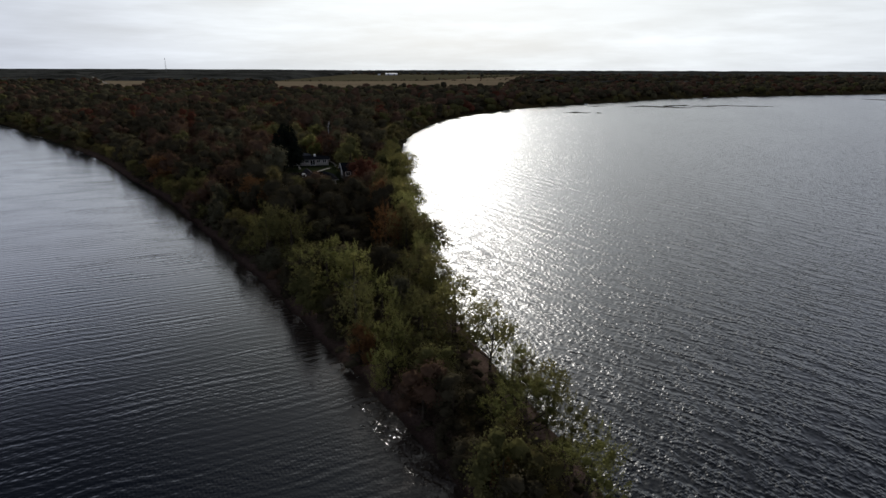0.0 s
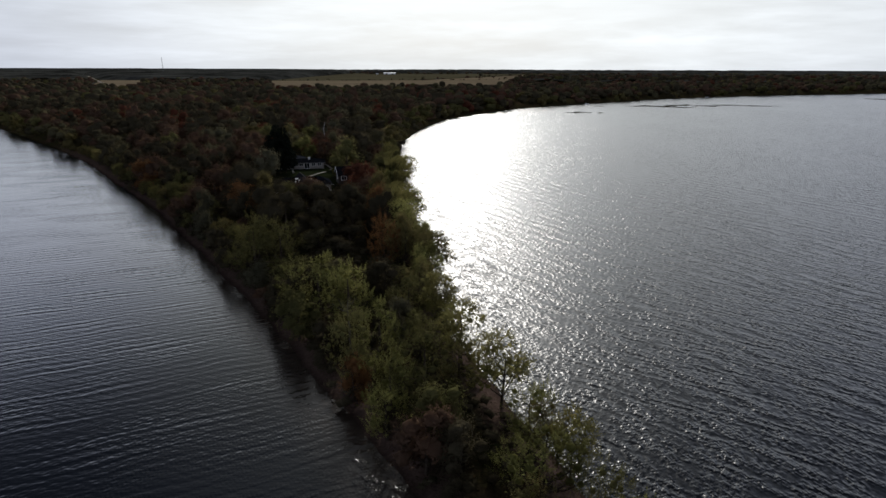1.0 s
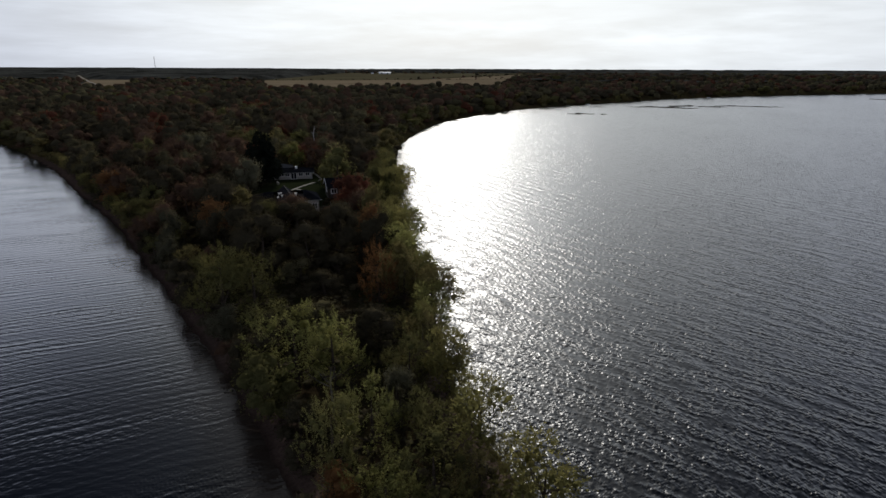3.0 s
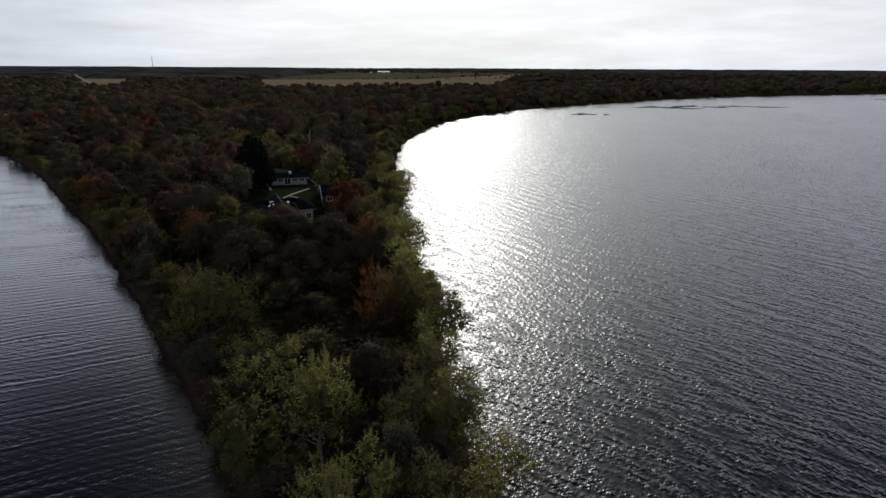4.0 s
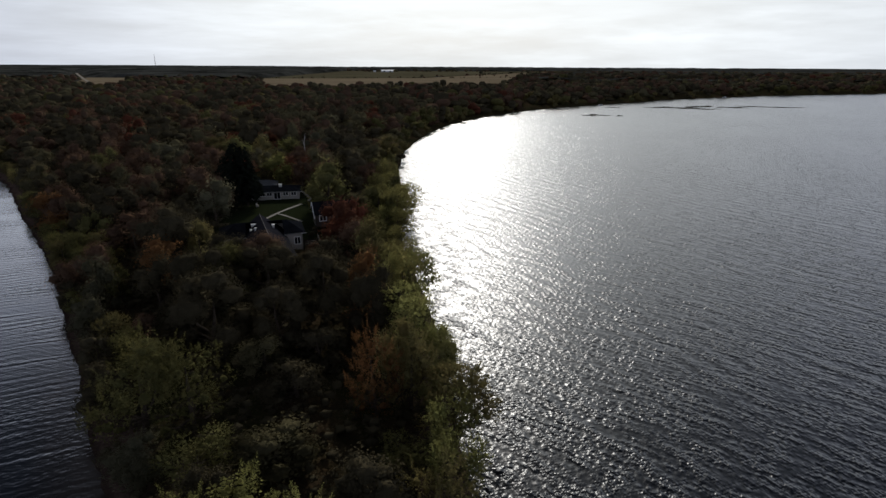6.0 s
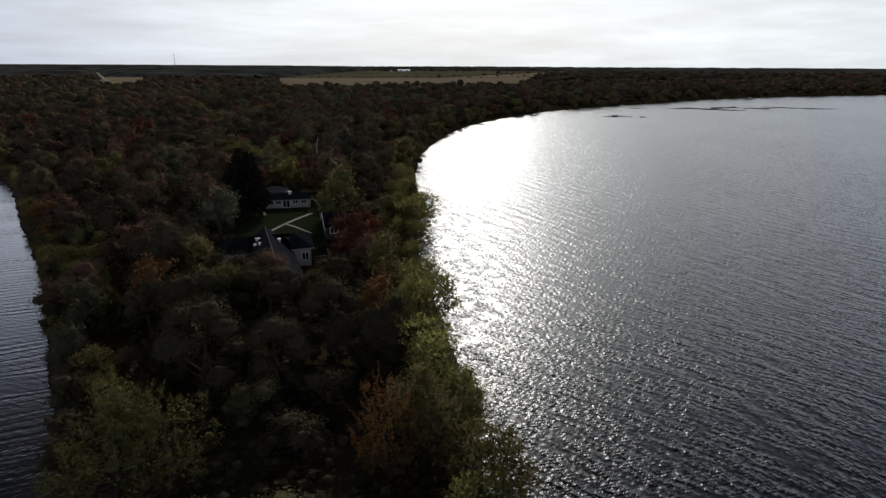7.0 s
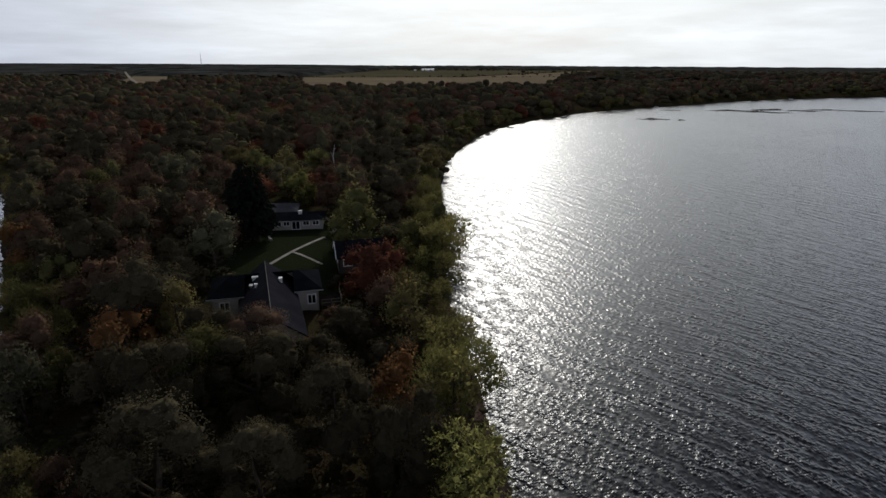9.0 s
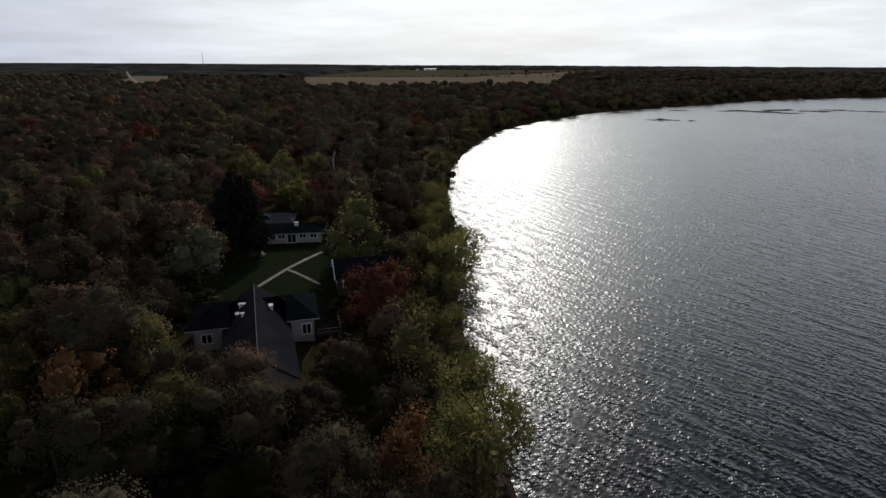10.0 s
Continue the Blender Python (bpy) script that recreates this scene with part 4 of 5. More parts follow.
def opening_fill(house, turn, c, w, s0, s1, door=False):
    """A window or a door set into its opening: frame, panes, bars."""
    name = "door" if door else "window"
    bm = bmesh.new()
    t = 0.09
    for x0, x1, z0, z1 in ((c - w / 2 - 0.06, c - w / 2 + t, s0 - 0.04, s1 + 0.06), (c + w / 2 - t, c + w / 2 + 0.06, s0 - 0.04, s1 + 0.06), (c - w / 2 + t, c + w / 2 - t, s1 - t, s1 + 0.06), (c - w / 2 + t, c + w / 2 - t, s0 - 0.04, s0 + t), (c - 0.05, c + 0.05, s0 + t, s1 - t)):
        box(bm, x0, x1, -0.04, 0.1, z0, z1)
    bmesh.ops.transform(bm, matrix=turn, verts=bm.verts)
    f = part(name, bm, house, TRIM, "white framed " + name)
    for k in (-1, 1):
        bm = bmesh.new()
        x0, x1 = sorted((c + k * 0.05, c + k * (w / 2 - t)))
        box(bm, x0, x1, 0.03, 0.06, s0 + t, s1 - t)
        bmesh.ops.transform(bm, matrix=turn, verts=bm.verts)
        part("pane", bm, f, GLASS)
    return f


def new_house(name, x, y, z, turn, label, category="house"):
    ob = new(name)
    ob.matrix_world = pose(x, y, z, 0, 0, turn)
    return tagged(ob, label, category)


def plain_wall(house, a, b, z1, openings=(), doors=(), mat=SIDING, z0=-0.6, thick=0.2):
    bm = bmesh.new()
    turn = wall(bm, a, b, z0, z1, thick, list(openings) + list(doors))
    part("wall", bm, house, mat)
    for o in openings:
        opening_fill(house, turn, *o)
    for o in doors:
        opening_fill(house, turn, *o, door=True)


def gable_piece(house, a, b, z0, z1, mat=SIDING, thick=0.2):
    """The triangle of wall under a gable roof."""
    a, b = Vector((*a, z0)), Vector((*b, z0))
    top = (a + b) / 2 + Vector((0, 0, z1 - z0))
    side = (b - a).normalized().cross(Vector((0, 0, 1))) * -thick
    bm = bmesh.new()
    f = [bm.verts.new(p) for p in (a, b, top)]
    g = [bm.verts.new(p + side) for p in (a, b, top)]
    bm.faces.new(f)
    bm.faces.new(g[::-1])
    for i in range(3):
        j = (i + 1) % 3
        bm.faces.new((f[i], g[i], g[j], f[j]))
    part("gable", bm, house, mat)


def roof_planes(house, planes, mat, thick=0.18, name="roof"):
    for p in planes:
        bm = bmesh.new()
        slab(bm, p, thick)
        part(name, bm, house, mat)


def chimney(house, x, y, z0, z1, w=0.7, d=0.7):
    bm = bmesh.new()
    box(bm, x - w / 2, x + w / 2, y - d / 2, y + d / 2, z0, z1, 0.03)
    c = part("chimney", bm, house, TRIM, "white boxed chimney")
    bm = bmesh.new()
    box(bm, x - w / 2 - 0.08, x + w / 2 + 0.08, y - d / 2 - 0.08, y + d / 2 + 0.08, z1, z1 + 0.1, 0.02)
    part("cap", bm, c, TRIM)


# the cross-shaped house: two hipped wings and a long gabled front
h2 = new_house("house", -38.0, 149.0, 3.6, 20.0, "white cross-shaped house with dark hipped wings and a grey gabled front")
E = 3.2
plain_wall(h2, (-7.4, -0.7), (-3.1, -0.7), E, [(1.6, 1.3, 0.9, 2.2)])
plain_wall(h2, (3.9, -0.7), (7.2, -0.7), E, [(2.3, 1.2, 0.7, 2.2)])
plain_wall(h2, (7.2, -0.7), (7.2, 6.6), E, [(2.0, 1.3, 0.9, 2.1), (5.4, 1.3, 0.9, 2.1)])
plain_wall(h2, (7.2, 6.6), (-7.4, 6.6), E, [(3.0, 1.4, 0.9, 2.1), (12.5, 1.4, 0.9, 2.1)])
plain_wall(h2, (-7.4, 6.6), (-7.4, -0.7), E, [(2.4, 1.3, 0.9, 2.1), (5.4, 1.3, 0.9, 2.1)])
# wings: eaves overhang by half a metre, ridge along the middle
wx0, wx1, wy0, wy1, we, wr = -8.0, 7.8, -1.3, 7.2, E - 0.1, 4.9
roof_planes(h2, [((wx0, wy0, we), (-3.0, wy0, we), (-3.0, 2.8, wr), (-5.0, 2.8, wr)), ((3.8, wy0, we), (wx1, wy0, we), (4.6, 2.8, wr), (3.8, 2.8, wr)),
                 ((wx0, wy1, we), (wx1, wy1, we), (4.6, 2.8, wr), (-5.0, 2.8, wr)), ((wx1, wy0, we), (wx1, wy1, we), (4.6, 2.8, wr)), ((wx0, wy0, we), (wx0, wy1, we), (-5.0, 2.8, wr))], SHINGLE_DARK)
# the gabled front stands a few degrees askew to the wings
TURN_F = Matrix.Rotation(radians(3.5), 2)


def f2(x, y):
    p = TURN_F @ Vector((x - 0.4, y + 4.0))
    return (p.x + 0.4, p.y - 4.0)


def f3(x, y, z):
    return (*f2(x, y), z)


FE = 2.75
plain_wall(h2, f2(-3.1, -1.2), f2(-3.1, -14.2), FE, [(3.0, 1.3, 0.9, 2.1), (7.0, 1.3, 0.9, 2.1), (10.6, 1.3, 0.9, 2.1)])
plain_wall(h2, f2(3.9, -14.2), f2(3.9, -1.2), FE, [(2.2, 1.3, 0.9, 2.1), (6.0, 1.3, 0.9, 2.1), (10.0, 1.3, 0.9, 2.1)])
plain_wall(h2, f2(-3.1, -14.2), f2(3.9, -14.2), FE, [(1.6, 1.4, 0.9, 2.2)])
gable_piece(h2, f2(-3.1, -14.2), f2(3.9, -14.2), FE, 5.05)
gable_piece(h2, f2(3.9, 5.0), f2(-3.1, 5.0), FE, 5.05)
ge, gr = FE - 0.35, 5.5
roof_planes(h2, [(f3(-3.7, -14.8, ge), f3(-3.7, 6.4, ge), f3(0.4, 6.4, gr), f3(0.4, -14.8, gr)), (f3(4.5, -14.8, ge), f3(4.5, 6.4, ge), f3(0.4, 6.4, gr), f3(0.4, -14.8, gr))], SHINGLE_GREY)
bm = bmesh.new()
tube(bm, [f3(0.4, -14.8, gr), f3(0.4, 6.4, gr)], [0.06, 0.06], 6)
part("ridge_cap", bm, h2, TIMBER, "grey ridge cap")
for x, y, z, w, d in ((-1.5, 2.2, 4.8, 1.3, 0.7), (2.0, 0.8, 4.8, 0.55, 0.9), (-2.1, 0.6, 4.2, 0.5, 0.9), (-1.3, -1.3, 5.0, 0.45, 0.35)):
    chimney(h2, x, y, z - 1.6, z - 0.25, w * 0.7, d * 0.7)
for a, b in (((7.9, 0), (3.8, 0)), ((-3.0, 0), (-8.1, 0))):
    bm = bmesh.new()
    x0, x1 = sorted((a[0], b[0]))
    box(bm, x0, x1, -1.42, -1.32, we - 0.18, we - 0.04)
    part("gutter", bm, h2, GUTTER)

# a timber deck with a rail at the end of the wing
deck = new_house("deck", -38.0, 149.0, 3.5, 20.0, "weathered grey timber deck with a thin rail", "deck")
for k in range(12):
    bm = bmesh.new()
    box(bm, 7.4, 10.6, -0.9 + k * 0.36, -0.9 + k * 0.36 + 0.33, 0.28, 0.34, 0.01)
    part("board", bm, deck, DECKING)
for x, y in ((10.5, -0.85), (10.5, 1.2), (10.5, 3.3), (9.0, -0.85), (7.6, -0.85)):
    bm = bmesh.new()
    box(bm, x - 0.06, x + 0.06, y - 0.06, y + 0.06, -0.6, 1.3, 0.01)
    part("post", bm, deck, TIMBER)
for x0, x1, y0, y1 in ((7.6, 10.5, -0.88, -0.82), (10.47, 10.53, -0.85, 3.3)):
    for z in (0.75, 1.25):
        bm = bmesh.new()
        box(bm, x0, x1, y0, y1, z, z + 0.07)
        part("rail", bm, deck, TIMBER)

# a small stoop with white posts at the corner of the gabled front
stoop = new_house("stoop", -38.0, 149.0, 3.0, 20.0, "small timber stoop with thin white posts and rail", "stoop")
sx, sy = f2(3.9, -14.6)
bm = bmesh.new()
box(bm, sx - 2.2, sx + 0.2, sy - 1.3, sy - 0.2, -0.6, 0.1, 0.02)
part("platform", bm, stoop, DECKING)
for x, y in ((sx + 0.1, sy - 1.2), (sx - 2.1, sy - 1.2), (sx + 0.1, sy - 0.3)):
    bm = bmesh.new()
    box(bm, x - 0.06, x + 0.06, y - 0.06, y + 0.06, 0.1, 1.2, 0.01)
    part("post", bm, stoop, TRIM, "white post")
for x0, x1, y0, y1 in ((sx - 2.1, sx + 0.1, sy - 1.23, sy - 1.17), (sx + 0.07, sx + 0.13, sy - 1.2, sy - 0.3)):
    bm = bmesh.new()
    box(bm, x0, x1, y0, y1, 1.1, 1.18)
    part("rail", bm, stoop, TRIM, "white rail")

# the long white house across the lawn
h1 = new_house("house", -50.15, 186.1, 4.5, 13.5, "long low white house with dark roof facing the lawn")
ops = [(c + 9.0, 1.35, 0.85, 1.85) for c in (-7.4, -5.0, -2.4, 0.2, 1.9, 5.9, 7.9)]
plain_wall(h1, (-9.0, 0), (9.3, 0), 2.16, ops, [(12.8, 1.7, 0.02, 1.95)])
plain_wall(h1, (9.3, 0), (9.3, 6.4), 2.16, [(3.2, 1.4, 0.9, 1.9)])
plain_wall(h1, (9.3, 6.4), (-9.0, 6.4), 2.16, [(4.0, 1.4, 0.9, 1.9), (13.0, 1.4, 0.9, 1.9)])
plain_wall(h1, (-9.0, 6.4), (-9.0, 0), 2.16, [(3.2, 1.4, 0.9, 1.9)])
e, r = 2.06, 3.05
roof_planes(h1, [((-9.6, -0.6, e), (9.9, -0.6, e), (7.0, 3.2, r), (-6.6, 3.2, r)), ((-9.6, 7.0, e), (9.9, 7.0, e), (7.0, 3.2, r), (-6.6, 3.2, r)), ((9.9, -0.6, e), (9.9, 7.0, e), (7.0, 3.2, r)), ((-9.6, -0.6, e), (-9.6, 7.0, e), (-6.6, 3.2, r))], SHINGLE_DARK)
bm = bmesh.new()
box(bm, -9.65, 9.95, -0.72, -0.62, e - 0.2, e - 0.02)
part("gutter", bm, h1, GUTTER)
chimney(h1, 4.6, 2.3, 2.6, 3.4, 0.7, 0.45)

# a lower building behind it with a pale sheet roof
h3 = new_house("outbuilding", -54.0, 198.6, 4.0, 13.5, "outbuilding with a pale low sheet roof behind the house", "outbuilding")
plain_wall(h3, (-3.6, -3.0), (3.6, -3.0), 1.9, [(3.6, 1.2, 0.8, 1.6)])
plain_wall(h3, (3.6, -3.0), (3.6, 4.0), 1.9)
plain_wall(h3, (3.6, 4.0), (-3.6, 4.0), 1.9)
plain_wall(h3, (-3.6, 4.0), (-3.6, -3.0), 1.9)
roof_planes(h3, [((-4.0, -3.5, 1.95), (4.2, -3.5, 1.95), (1.4, 0.5, 3.1), (-4.0, 0.5, 3.1)), ((-4.0, 4.5, 1.95), (4.2, 4.5, 1.95), (1.4, 0.5, 3.1), (-4.0, 0.5, 3.1)), ((4.2, -3.5, 1.95), (4.2, 4.5, 1.95), (1.4, 0.5, 3.1))], SHEET_ROOF, 0.1)
gable_piece(h3, (-3.6, 4.0), (-3.6, -3.0), 1.9, 3.0)

# a small dark cabin with white trim, half hidden by the red tree
h4 = new_house("cabin", -28.6, 168.2, 4.3, 20.0, "small dark cabin with white trim half hidden behind a red tree", "cabin")
plain_wall(h4, (-4.0, -2.8), (4.0, -2.8), 2.4, [(1.5, 1.5, 0.7, 2.0), (6.0, 1.3, 0.9, 2.0)], mat=CABIN_WALL)
plain_wall(h4, (4.0, -2.8), (4.0, 2.8), 2.4, mat=CABIN_WALL)
plain_wall(h4, (4.0, 2.8), (-4.0, 2.8), 2.4, mat=CABIN_WALL)
plain_wall(h4, (-4.0, 2.8), (-4.0, -2.8), 2.4, [(2.8, 1.5, 0.7, 2.0)], mat=CABIN_WALL)
gable_piece(h4, (-4.0, 2.8), (-4.0, -2.8), 2.4, 4.2, CABIN_WALL)
gable_piece(h4, (4.0, -2.8), (4.0, 2.8), 2.4, 4.2, CABIN_WALL)
roof_planes(h4, [((-4.4, -3.2, 2.25), (4.4, -3.2, 2.25), (4.4, 0, 4.45), (-4.4, 0, 4.45)), ((-4.4, 3.2, 2.25), (4.4, 3.2, 2.25), (4.4, 0, 4.45), (-4.4, 0, 4.45))], SHINGLE_DARK)
for y0, y1 in ((-3.2, 0.0), (3.2, 0.0)):
    bm = bmesh.new()
    tube(bm, [(-4.46, y0, 2.2), (-4.46, y1, 4.4)], [0.08, 0.08], 4)
    part("bargeboard", bm, h4, TRIM)

strip("garden_path", [(-44.6, 164.0), (-44.0, 166.5), (-42.5, 173.0), (-39.3, 182.8)], 0.7, CONCRETE, "pale concrete garden path across the lawn", "path", 0.05, 0.8, "structure", 0.1)
strip("garden_path_branch", [(-42.4, 172.6), (-39.0, 170.4), (-35.6, 168.4)], 0.55, CONCRETE, "pale concrete path branching to the cabin", "path", 0.056, 0.8, "structure", 0.1)
strip("garden_path_rear", [(-38.6, 186.5), (-38.7, 189.5), (-41.5, 195.0), (-46.0, 201.0)], 0.7, CONCRETE, "pale path curving behind the long house", "path", 0.05, 0.8, "structure", 0.1)

# garden chair on the lawn
chair = new("garden_chair")
chair.matrix_world = pose(-49.0, 179.0, float(height(-49.0, 179.0)), 0, 0, 65)
tagged(chair, "small pale wooden garden chair on the lawn", "chair")
for name, b6 in (("seat", (-0.27, 0.27, -0.25, 0.25, 0.4, 0.46)), ("backrest", (-0.27, 0.27, 0.22, 0.28, 0.5, 0.95)), ("leg", (-0.26, -0.2, -0.22, 0.24, 0, 0.4)), ("leg", (0.2, 0.26, -0.22, 0.24, 0, 0.4)), ("post", (-0.26, -0.2, 0.22, 0.28, 0.46, 0.5)), ("post", (0.2, 0.26, 0.22, 0.28, 0.46, 0.5))):
    bm = bmesh.new()
    box(bm, *b6, 0.01)
    part(name, bm, chair, SIDING)

# ---- far things ----
barn = new_house("barn", -245, 2400, float(height(-245, 2400)), 4.0, "long white barn standing among far fields", "barn")
plain_wall(barn, (-24, -7), (24, -7), 6.0, [], [(12, 5, 0.02, 4.5), (36, 5, 0.02, 4.5)], BARN_WHITE, -2, 0.4)
plain_wall(barn, (24, -7), (24, 7), 6.0, mat=BARN_WHITE, z0=-2, thick=0.4)
plain_wall(barn, (24, 7), (-24, 7), 6.0, mat=BARN_WHITE, z0=-2, thick=0.4)
plain_wall(barn, (-24, 7), (-24, -7), 6.0, mat=BARN_WHITE, z0=-2, thick=0.4)
roof_planes(barn, [((-25, -8, 5.7), (25, -8, 5.7), (25, 0, 7.9), (-25, 0, 7.9)), ((-25, 8, 5.7), (25, 8, 5.7), (25, 0, 7.9), (-25, 0, 7.9))], BARN_WHITE, 0.3)
gable_piece(barn, (-24, 7), (-24, -7), 6.0, 7.7, BARN_WHITE)
gable_piece(barn, (24, -7), (24, 7), 6.0, 7.7, BARN_WHITE)
shed = new_house("farm_shed", -296, 2400, float(height(-296, 2400)), 4.0, "small white farm shed beside the barn", "shed")
for a, b in (((-5, -4), (5, -4)), ((5, -4), (5, 4)), ((5, 4), (-5, 4)), ((-5, 4), (-5, -4))):
    plain_wall(shed, a, b, 6.0, mat=BARN_WHITE, z0=-2, thick=0.3)
roof_planes(shed, [((-5.5, -4.6, 5.8), (5.5, -4.6, 5.8), (5.5, 0, 8.6), (-5.5, 0, 8.6)), ((-5.5, 4.6, 5.8), (5.5, 4.6, 5.8), (5.5, 0, 8.6), (-5.5, 0, 8.6))], SHINGLE_GREY, 0.2)

mast = new("radio_mast")
mast.matrix_world = pose(-1278, 2600, float(height(-1278, 2600)))
tagged(mast, "thin dark lattice radio mast on the horizon", "mast")
for k in range(3):
    a = 2.094 * k
    bm = bmesh.new()
    tube(bm, [(1.6 * math.cos(a), 1.6 * math.sin(a), -1), (0.7 * math.cos(a), 0.7 * math.sin(a), 66)], [0.35, 0.22], 5)
    part("leg", bm, mast, STEEL)
for k in range(22):
    z = 1.5 + 3 * k
    q = 1.6 - 0.9 * z / 66
    bm = bmesh.new()
    for j in range(3):
        a, b = 2.094 * j, 2.094 * (j + 1)
        tube(bm, [(q * math.cos(a), q * math.sin(a), z), (q * math.cos(b), q * math.sin(b), z + 2.5)], [0.12, 0.12], 4)
    part("brace", bm, mast, STEEL)


def reed_bed(x, y, length, width, turn, seed):
    """A low bed of reeds standing out of the water."""
    rg = np.random.default_rng(seed)
    count = int(length * width * 2.2) + 60
    u = rg.uniform(-1, 1, count)
    v = rg.normal(size=count) * 0.45 * (1 - 0.7 * np.abs(u))
    px, py = u * length / 2, v * width + 0.25 * width * np.sin(u * 5 + seed)
    pos = np.stack([px, py, np.full(count, -0.3)], 1)
    al = np.stack([rg.normal(size=count) * 0.25, rg.normal(size=count) * 0.25, np.ones(count)], 1)
    ac = rot_axes(rg, count) * np.array([1, 1, 0.1])
    s = rg.uniform(0.5, 0.9, count) * (1.1 - 0.5 * np.abs(u))
    v4 = leaf_cards(pos, al, ac, s, s * 0.9)
    ob = new("reed_bed", mesh_from("reed_bed", v4, np.arange(len(v4)).reshape(-1, 4), REED))
    ob.matrix_world = pose(x, y, 0, 0, 0, turn)
    return tagged(ob, "low dark bed of reeds in the lake", "reeds", "reed beds", "stuff")


reed_bed(114, 501, 24, 10, 4, 1)
reed_bed(132, 496, 7, 4, 0, 8)
reed_bed(205, 590, 46, 12, -3, 2)
reed_bed(228, 576, 40, 9, -10, 9)
reed_bed(240, 604, 50, 10, 36, 3)
reed_bed(268, 596, 32, 10, 2, 4)
reed_bed(294, 612, 30, 8, -6, 5)
reed_bed(318, 600, 46, 7, -8, 10)
reed_bed(152, 588, 18, 5, -10, 6)
reed_bed(552, 745, 40, 9, -70, 7)

# a dead tree leaning from the bank over the quiet water
snag = new("dead_tree")
snag.matrix_world = pose(-32.6, 87.2, float(height(-32.6, 87.2)), 0, 0, 0) @ Matrix.Scale(0.45, 4)
tagged(snag, "bare dead tree leaning from the bank over the water", "dead tree")
bm = bmesh.new()
tube(bm, [(0, 0, -0.4), (-1.2, -0.8, 1.4), (-3.0, -1.9, 2.6), (-4.8, -2.9, 3.0)], [0.2, 0.16, 0.1, 0.04], 7)
part("trunk", bm, snag, BARK)
rs = random.Random(12)
for k in range(14):
    t = rs.uniform(0.25, 1.0)
    a = Vector((-4.6 * t, -2.8 * t, 0.4 + 2.7 * t ** 0.7))
    e = a + Vector((rs.uniform(-1.2, 0.5), rs.uniform(-1.2, 0.6), rs.uniform(-0.3, 1.5)))
    bm = bmesh.new()
    tube(bm, [a, a.lerp(e, 0.5) + Vector((0, 0, 0.15)), e], [0.06, 0.04, 0.015], 5)
    part("branch", bm, snag, BARK)

# a grey snag with pale bare limbs among the crowns
snag = new("dead_tree")
snag.matrix_world = pose(-12.2, 69.2, float(height(-12.2, 69.2)), 0, 0, 0) @ Matrix.Scale(0.88, 4)
tagged(snag, "grey dead tree with pale bare limbs among green crowns", "dead tree")
bm = bmesh.new()
tube(bm, [(0, 0, -0.4), (0.1, 0, 3.0), (-0.1, 0.1, 6.4), (0.1, 0.2, 8.2)], [0.2, 0.16, 0.1, 0.03], 7)
part("trunk", bm, snag, DEADWOOD)
for k, (dx, dy, dz) in enumerate(((-2.6, 0.3, 1.5), (-1.6, 0.5, 1.7), (-0.8, -0.4, 1.6), (0.5, 0.3, 1.8), (1.3, 0.2, 1.5))):
    a = Vector((0, 0.05, 5.6 + 0.25 * k))
    e = a + Vector((dx, dy, dz))
    bm = bmesh.new()
    tube(bm, [a, a.lerp(e, 0.55) + Vector((0, 0, -0.2)), e], [0.045, 0.035, 0.012], 5)
    part("limb", bm, snag, DEADWOOD)


# a pale bare trunk standing in the woods
snag = new("dead_tree")
snag.matrix_world = pose(-49.6, 231.0, float(height(-49.6, 231.0)))
tagged(snag, "pale bare dead trunk standing above the woods", "dead tree")
bm = bmesh.new()
tube(bm, [(0, 0, -0.4), (0.1, 0, 4.0), (-0.3, 0.1, 8.4), (0.3, 0.1, 11.6)], [0.24, 0.2, 0.15, 0.05], 7)
part("trunk", bm, snag, BARE_WOOD)
for dx, dz in ((0.9, 1.0), (-0.7, 1.3), (0.5, 1.4)):
    bm = bmesh.new()
    tube(bm, [(-0.2, 0.1, 8.6 + dx), (-0.2 + dx * 0.6, 0.1, 9.0 + dx + dz * 0.5), (-0.2 + dx, 0.2, 9.0 + dx + dz)], [0.06, 0.05, 0.02], 5)
    part("limb", bm, snag, BARE_WOOD)


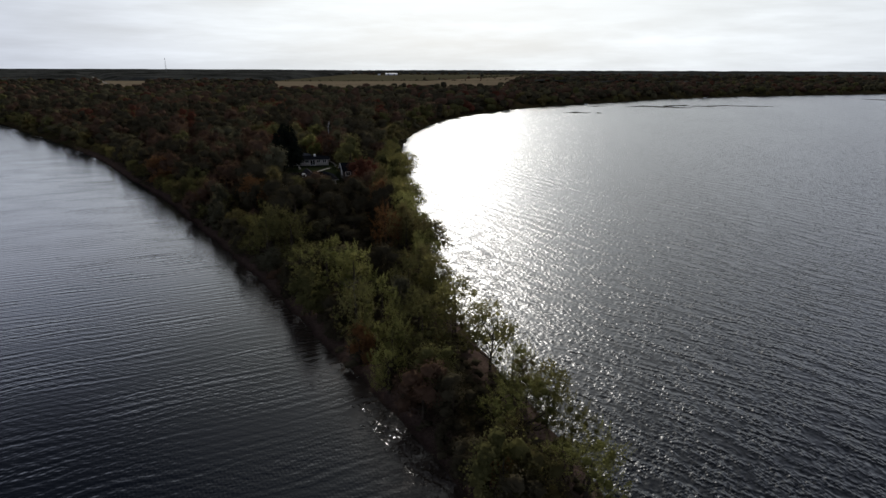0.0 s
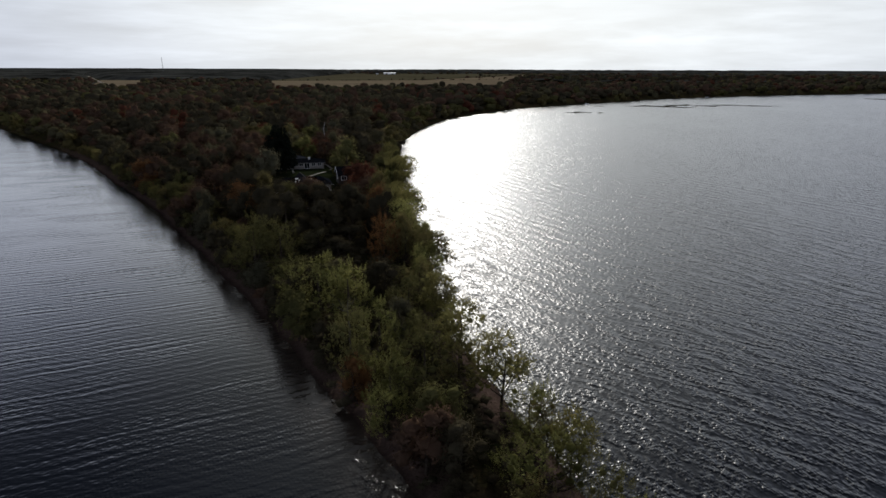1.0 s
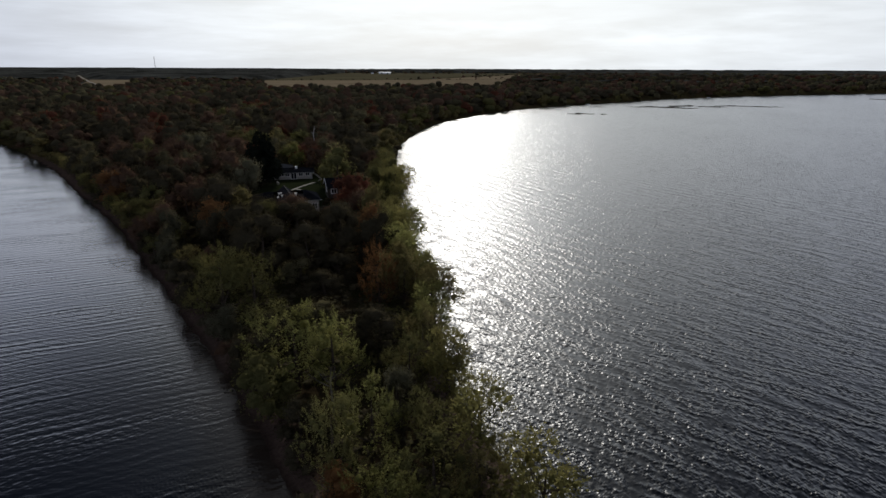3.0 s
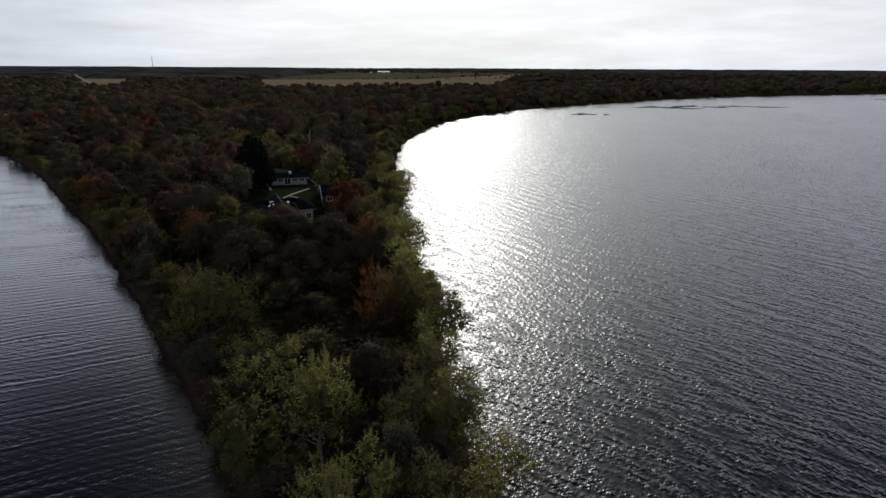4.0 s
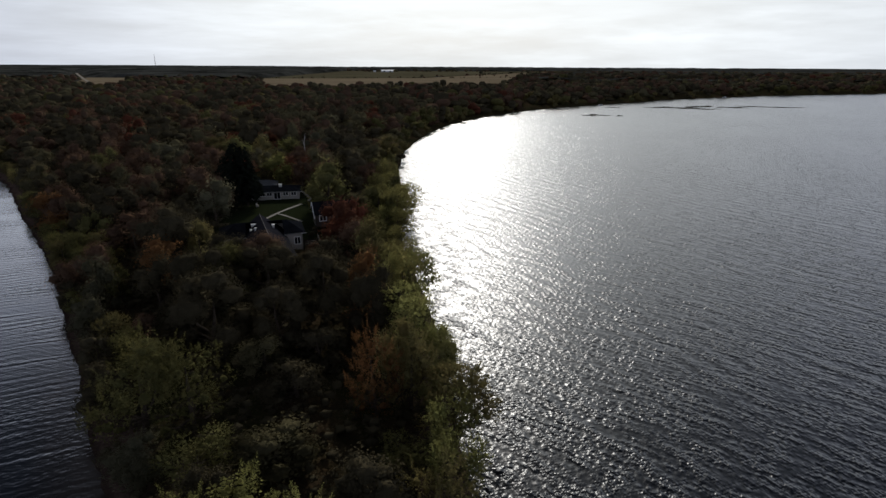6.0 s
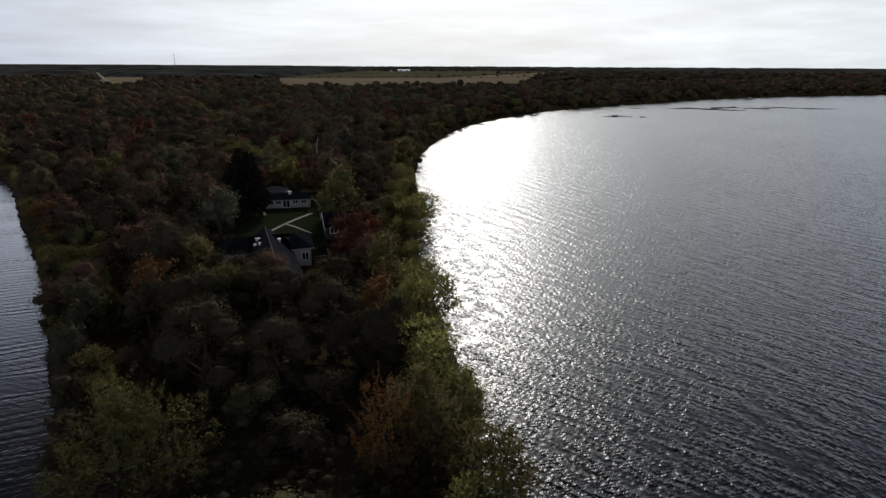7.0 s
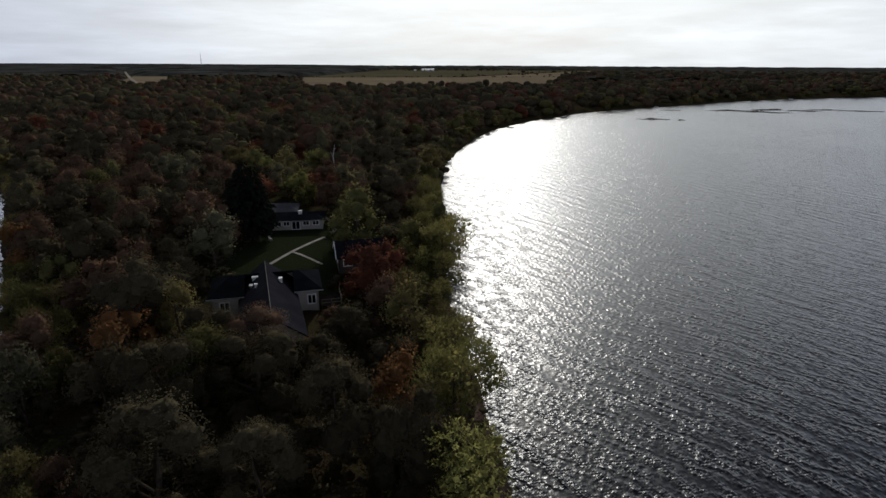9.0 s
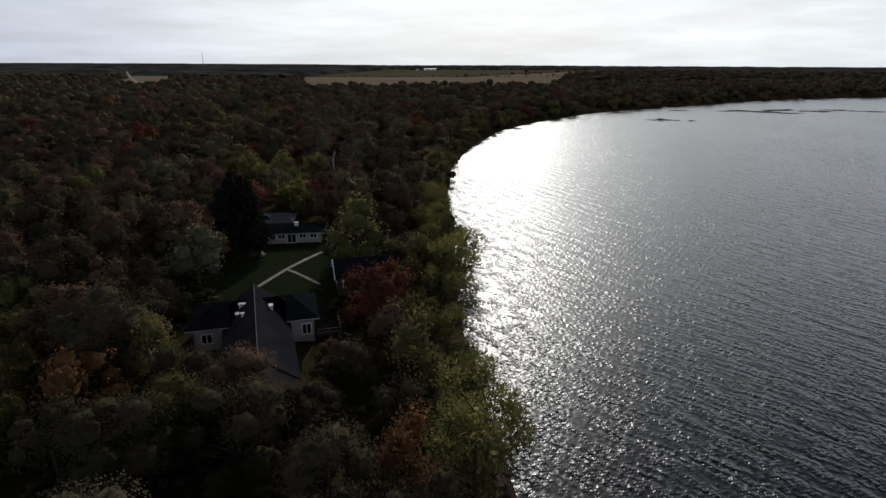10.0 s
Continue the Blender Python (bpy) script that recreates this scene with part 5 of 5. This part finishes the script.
def boat(x, y, turn, label):
    """A small moored boat: hull, deck and a low screen."""
    ob = new("boat")
    ob.matrix_world = pose(x, y, 0.0, 0, 0, turn)
    tagged(ob, label, "boat", "boats along the far shore")
    bm = bmesh.new()
    rings = []
    for t, w, z0 in ((-2.6, 0.95, 0.0), (-1.2, 1.1, -0.1), (0.6, 1.05, -0.1), (1.9, 0.7, 0.05), (2.9, 0.08, 0.35)):
        rings.append([bm.verts.new((t, -w, 0.85)), bm.verts.new((t, -w * 0.75, z0)), bm.verts.new((t, w * 0.75, z0)), bm.verts.new((t, w, 0.85))])
    for a, b in zip(rings, rings[1:]):
        for k in range(3):
            bm.faces.new((a[k], b[k], b[k + 1], a[k + 1]))
    bm.faces.new(rings[0])
    part("hull", bm, ob, BARN_WHITE)
    bm = bmesh.new()
    low = [bm.verts.new((t, s * w, 0.8)) for t, w, s in ((-2.55, 0.9, -1), (1.8, 0.68, -1), (2.8, 0.06, -1), (2.8, 0.06, 1), (1.8, 0.68, 1), (-2.55, 0.9, 1))]
    bm.faces.new(low)
    part("deck", bm, ob, TRIM)
    bm = bmesh.new()
    slab(bm, [(0.3, -0.8, 0.82), (0.3, 0.8, 0.82), (-0.1, 0.7, 1.35), (-0.1, -0.7, 1.35)], 0.04)
    part("screen", bm, ob, GLASS)
    return ob


boat(263, 735, 70, "small white boat moored at the far shore")
boat(149, 618, 40, "small white boat lying at the wooded shore")
boat(344, 772, 20, "small white boat moored near a far jetty")
jetty = new("jetty")
jetty.matrix_world = pose(372, 786, 0.0, 0, 0, 30)
tagged(jetty, "pale timber jetty on the far lake shore", "jetty")
for k in range(30):
    bm = bmesh.new()
    box(bm, -9 + 0.6 * k, -9 + 0.6 * k + 0.55, -0.9, 0.9, 0.55, 0.63)
    part("plank", bm, jetty, CONCRETE)
for k in range(7):
    for y in (-0.8, 0.8):
        bm = bmesh.new()
        tube(bm, [(-8.5 + 2.8 * k, y, -1.2), (-8.5 + 2.8 * k, y, 1.0)], [0.12, 0.1], 6)
        part("post", bm, jetty, TIMBER)
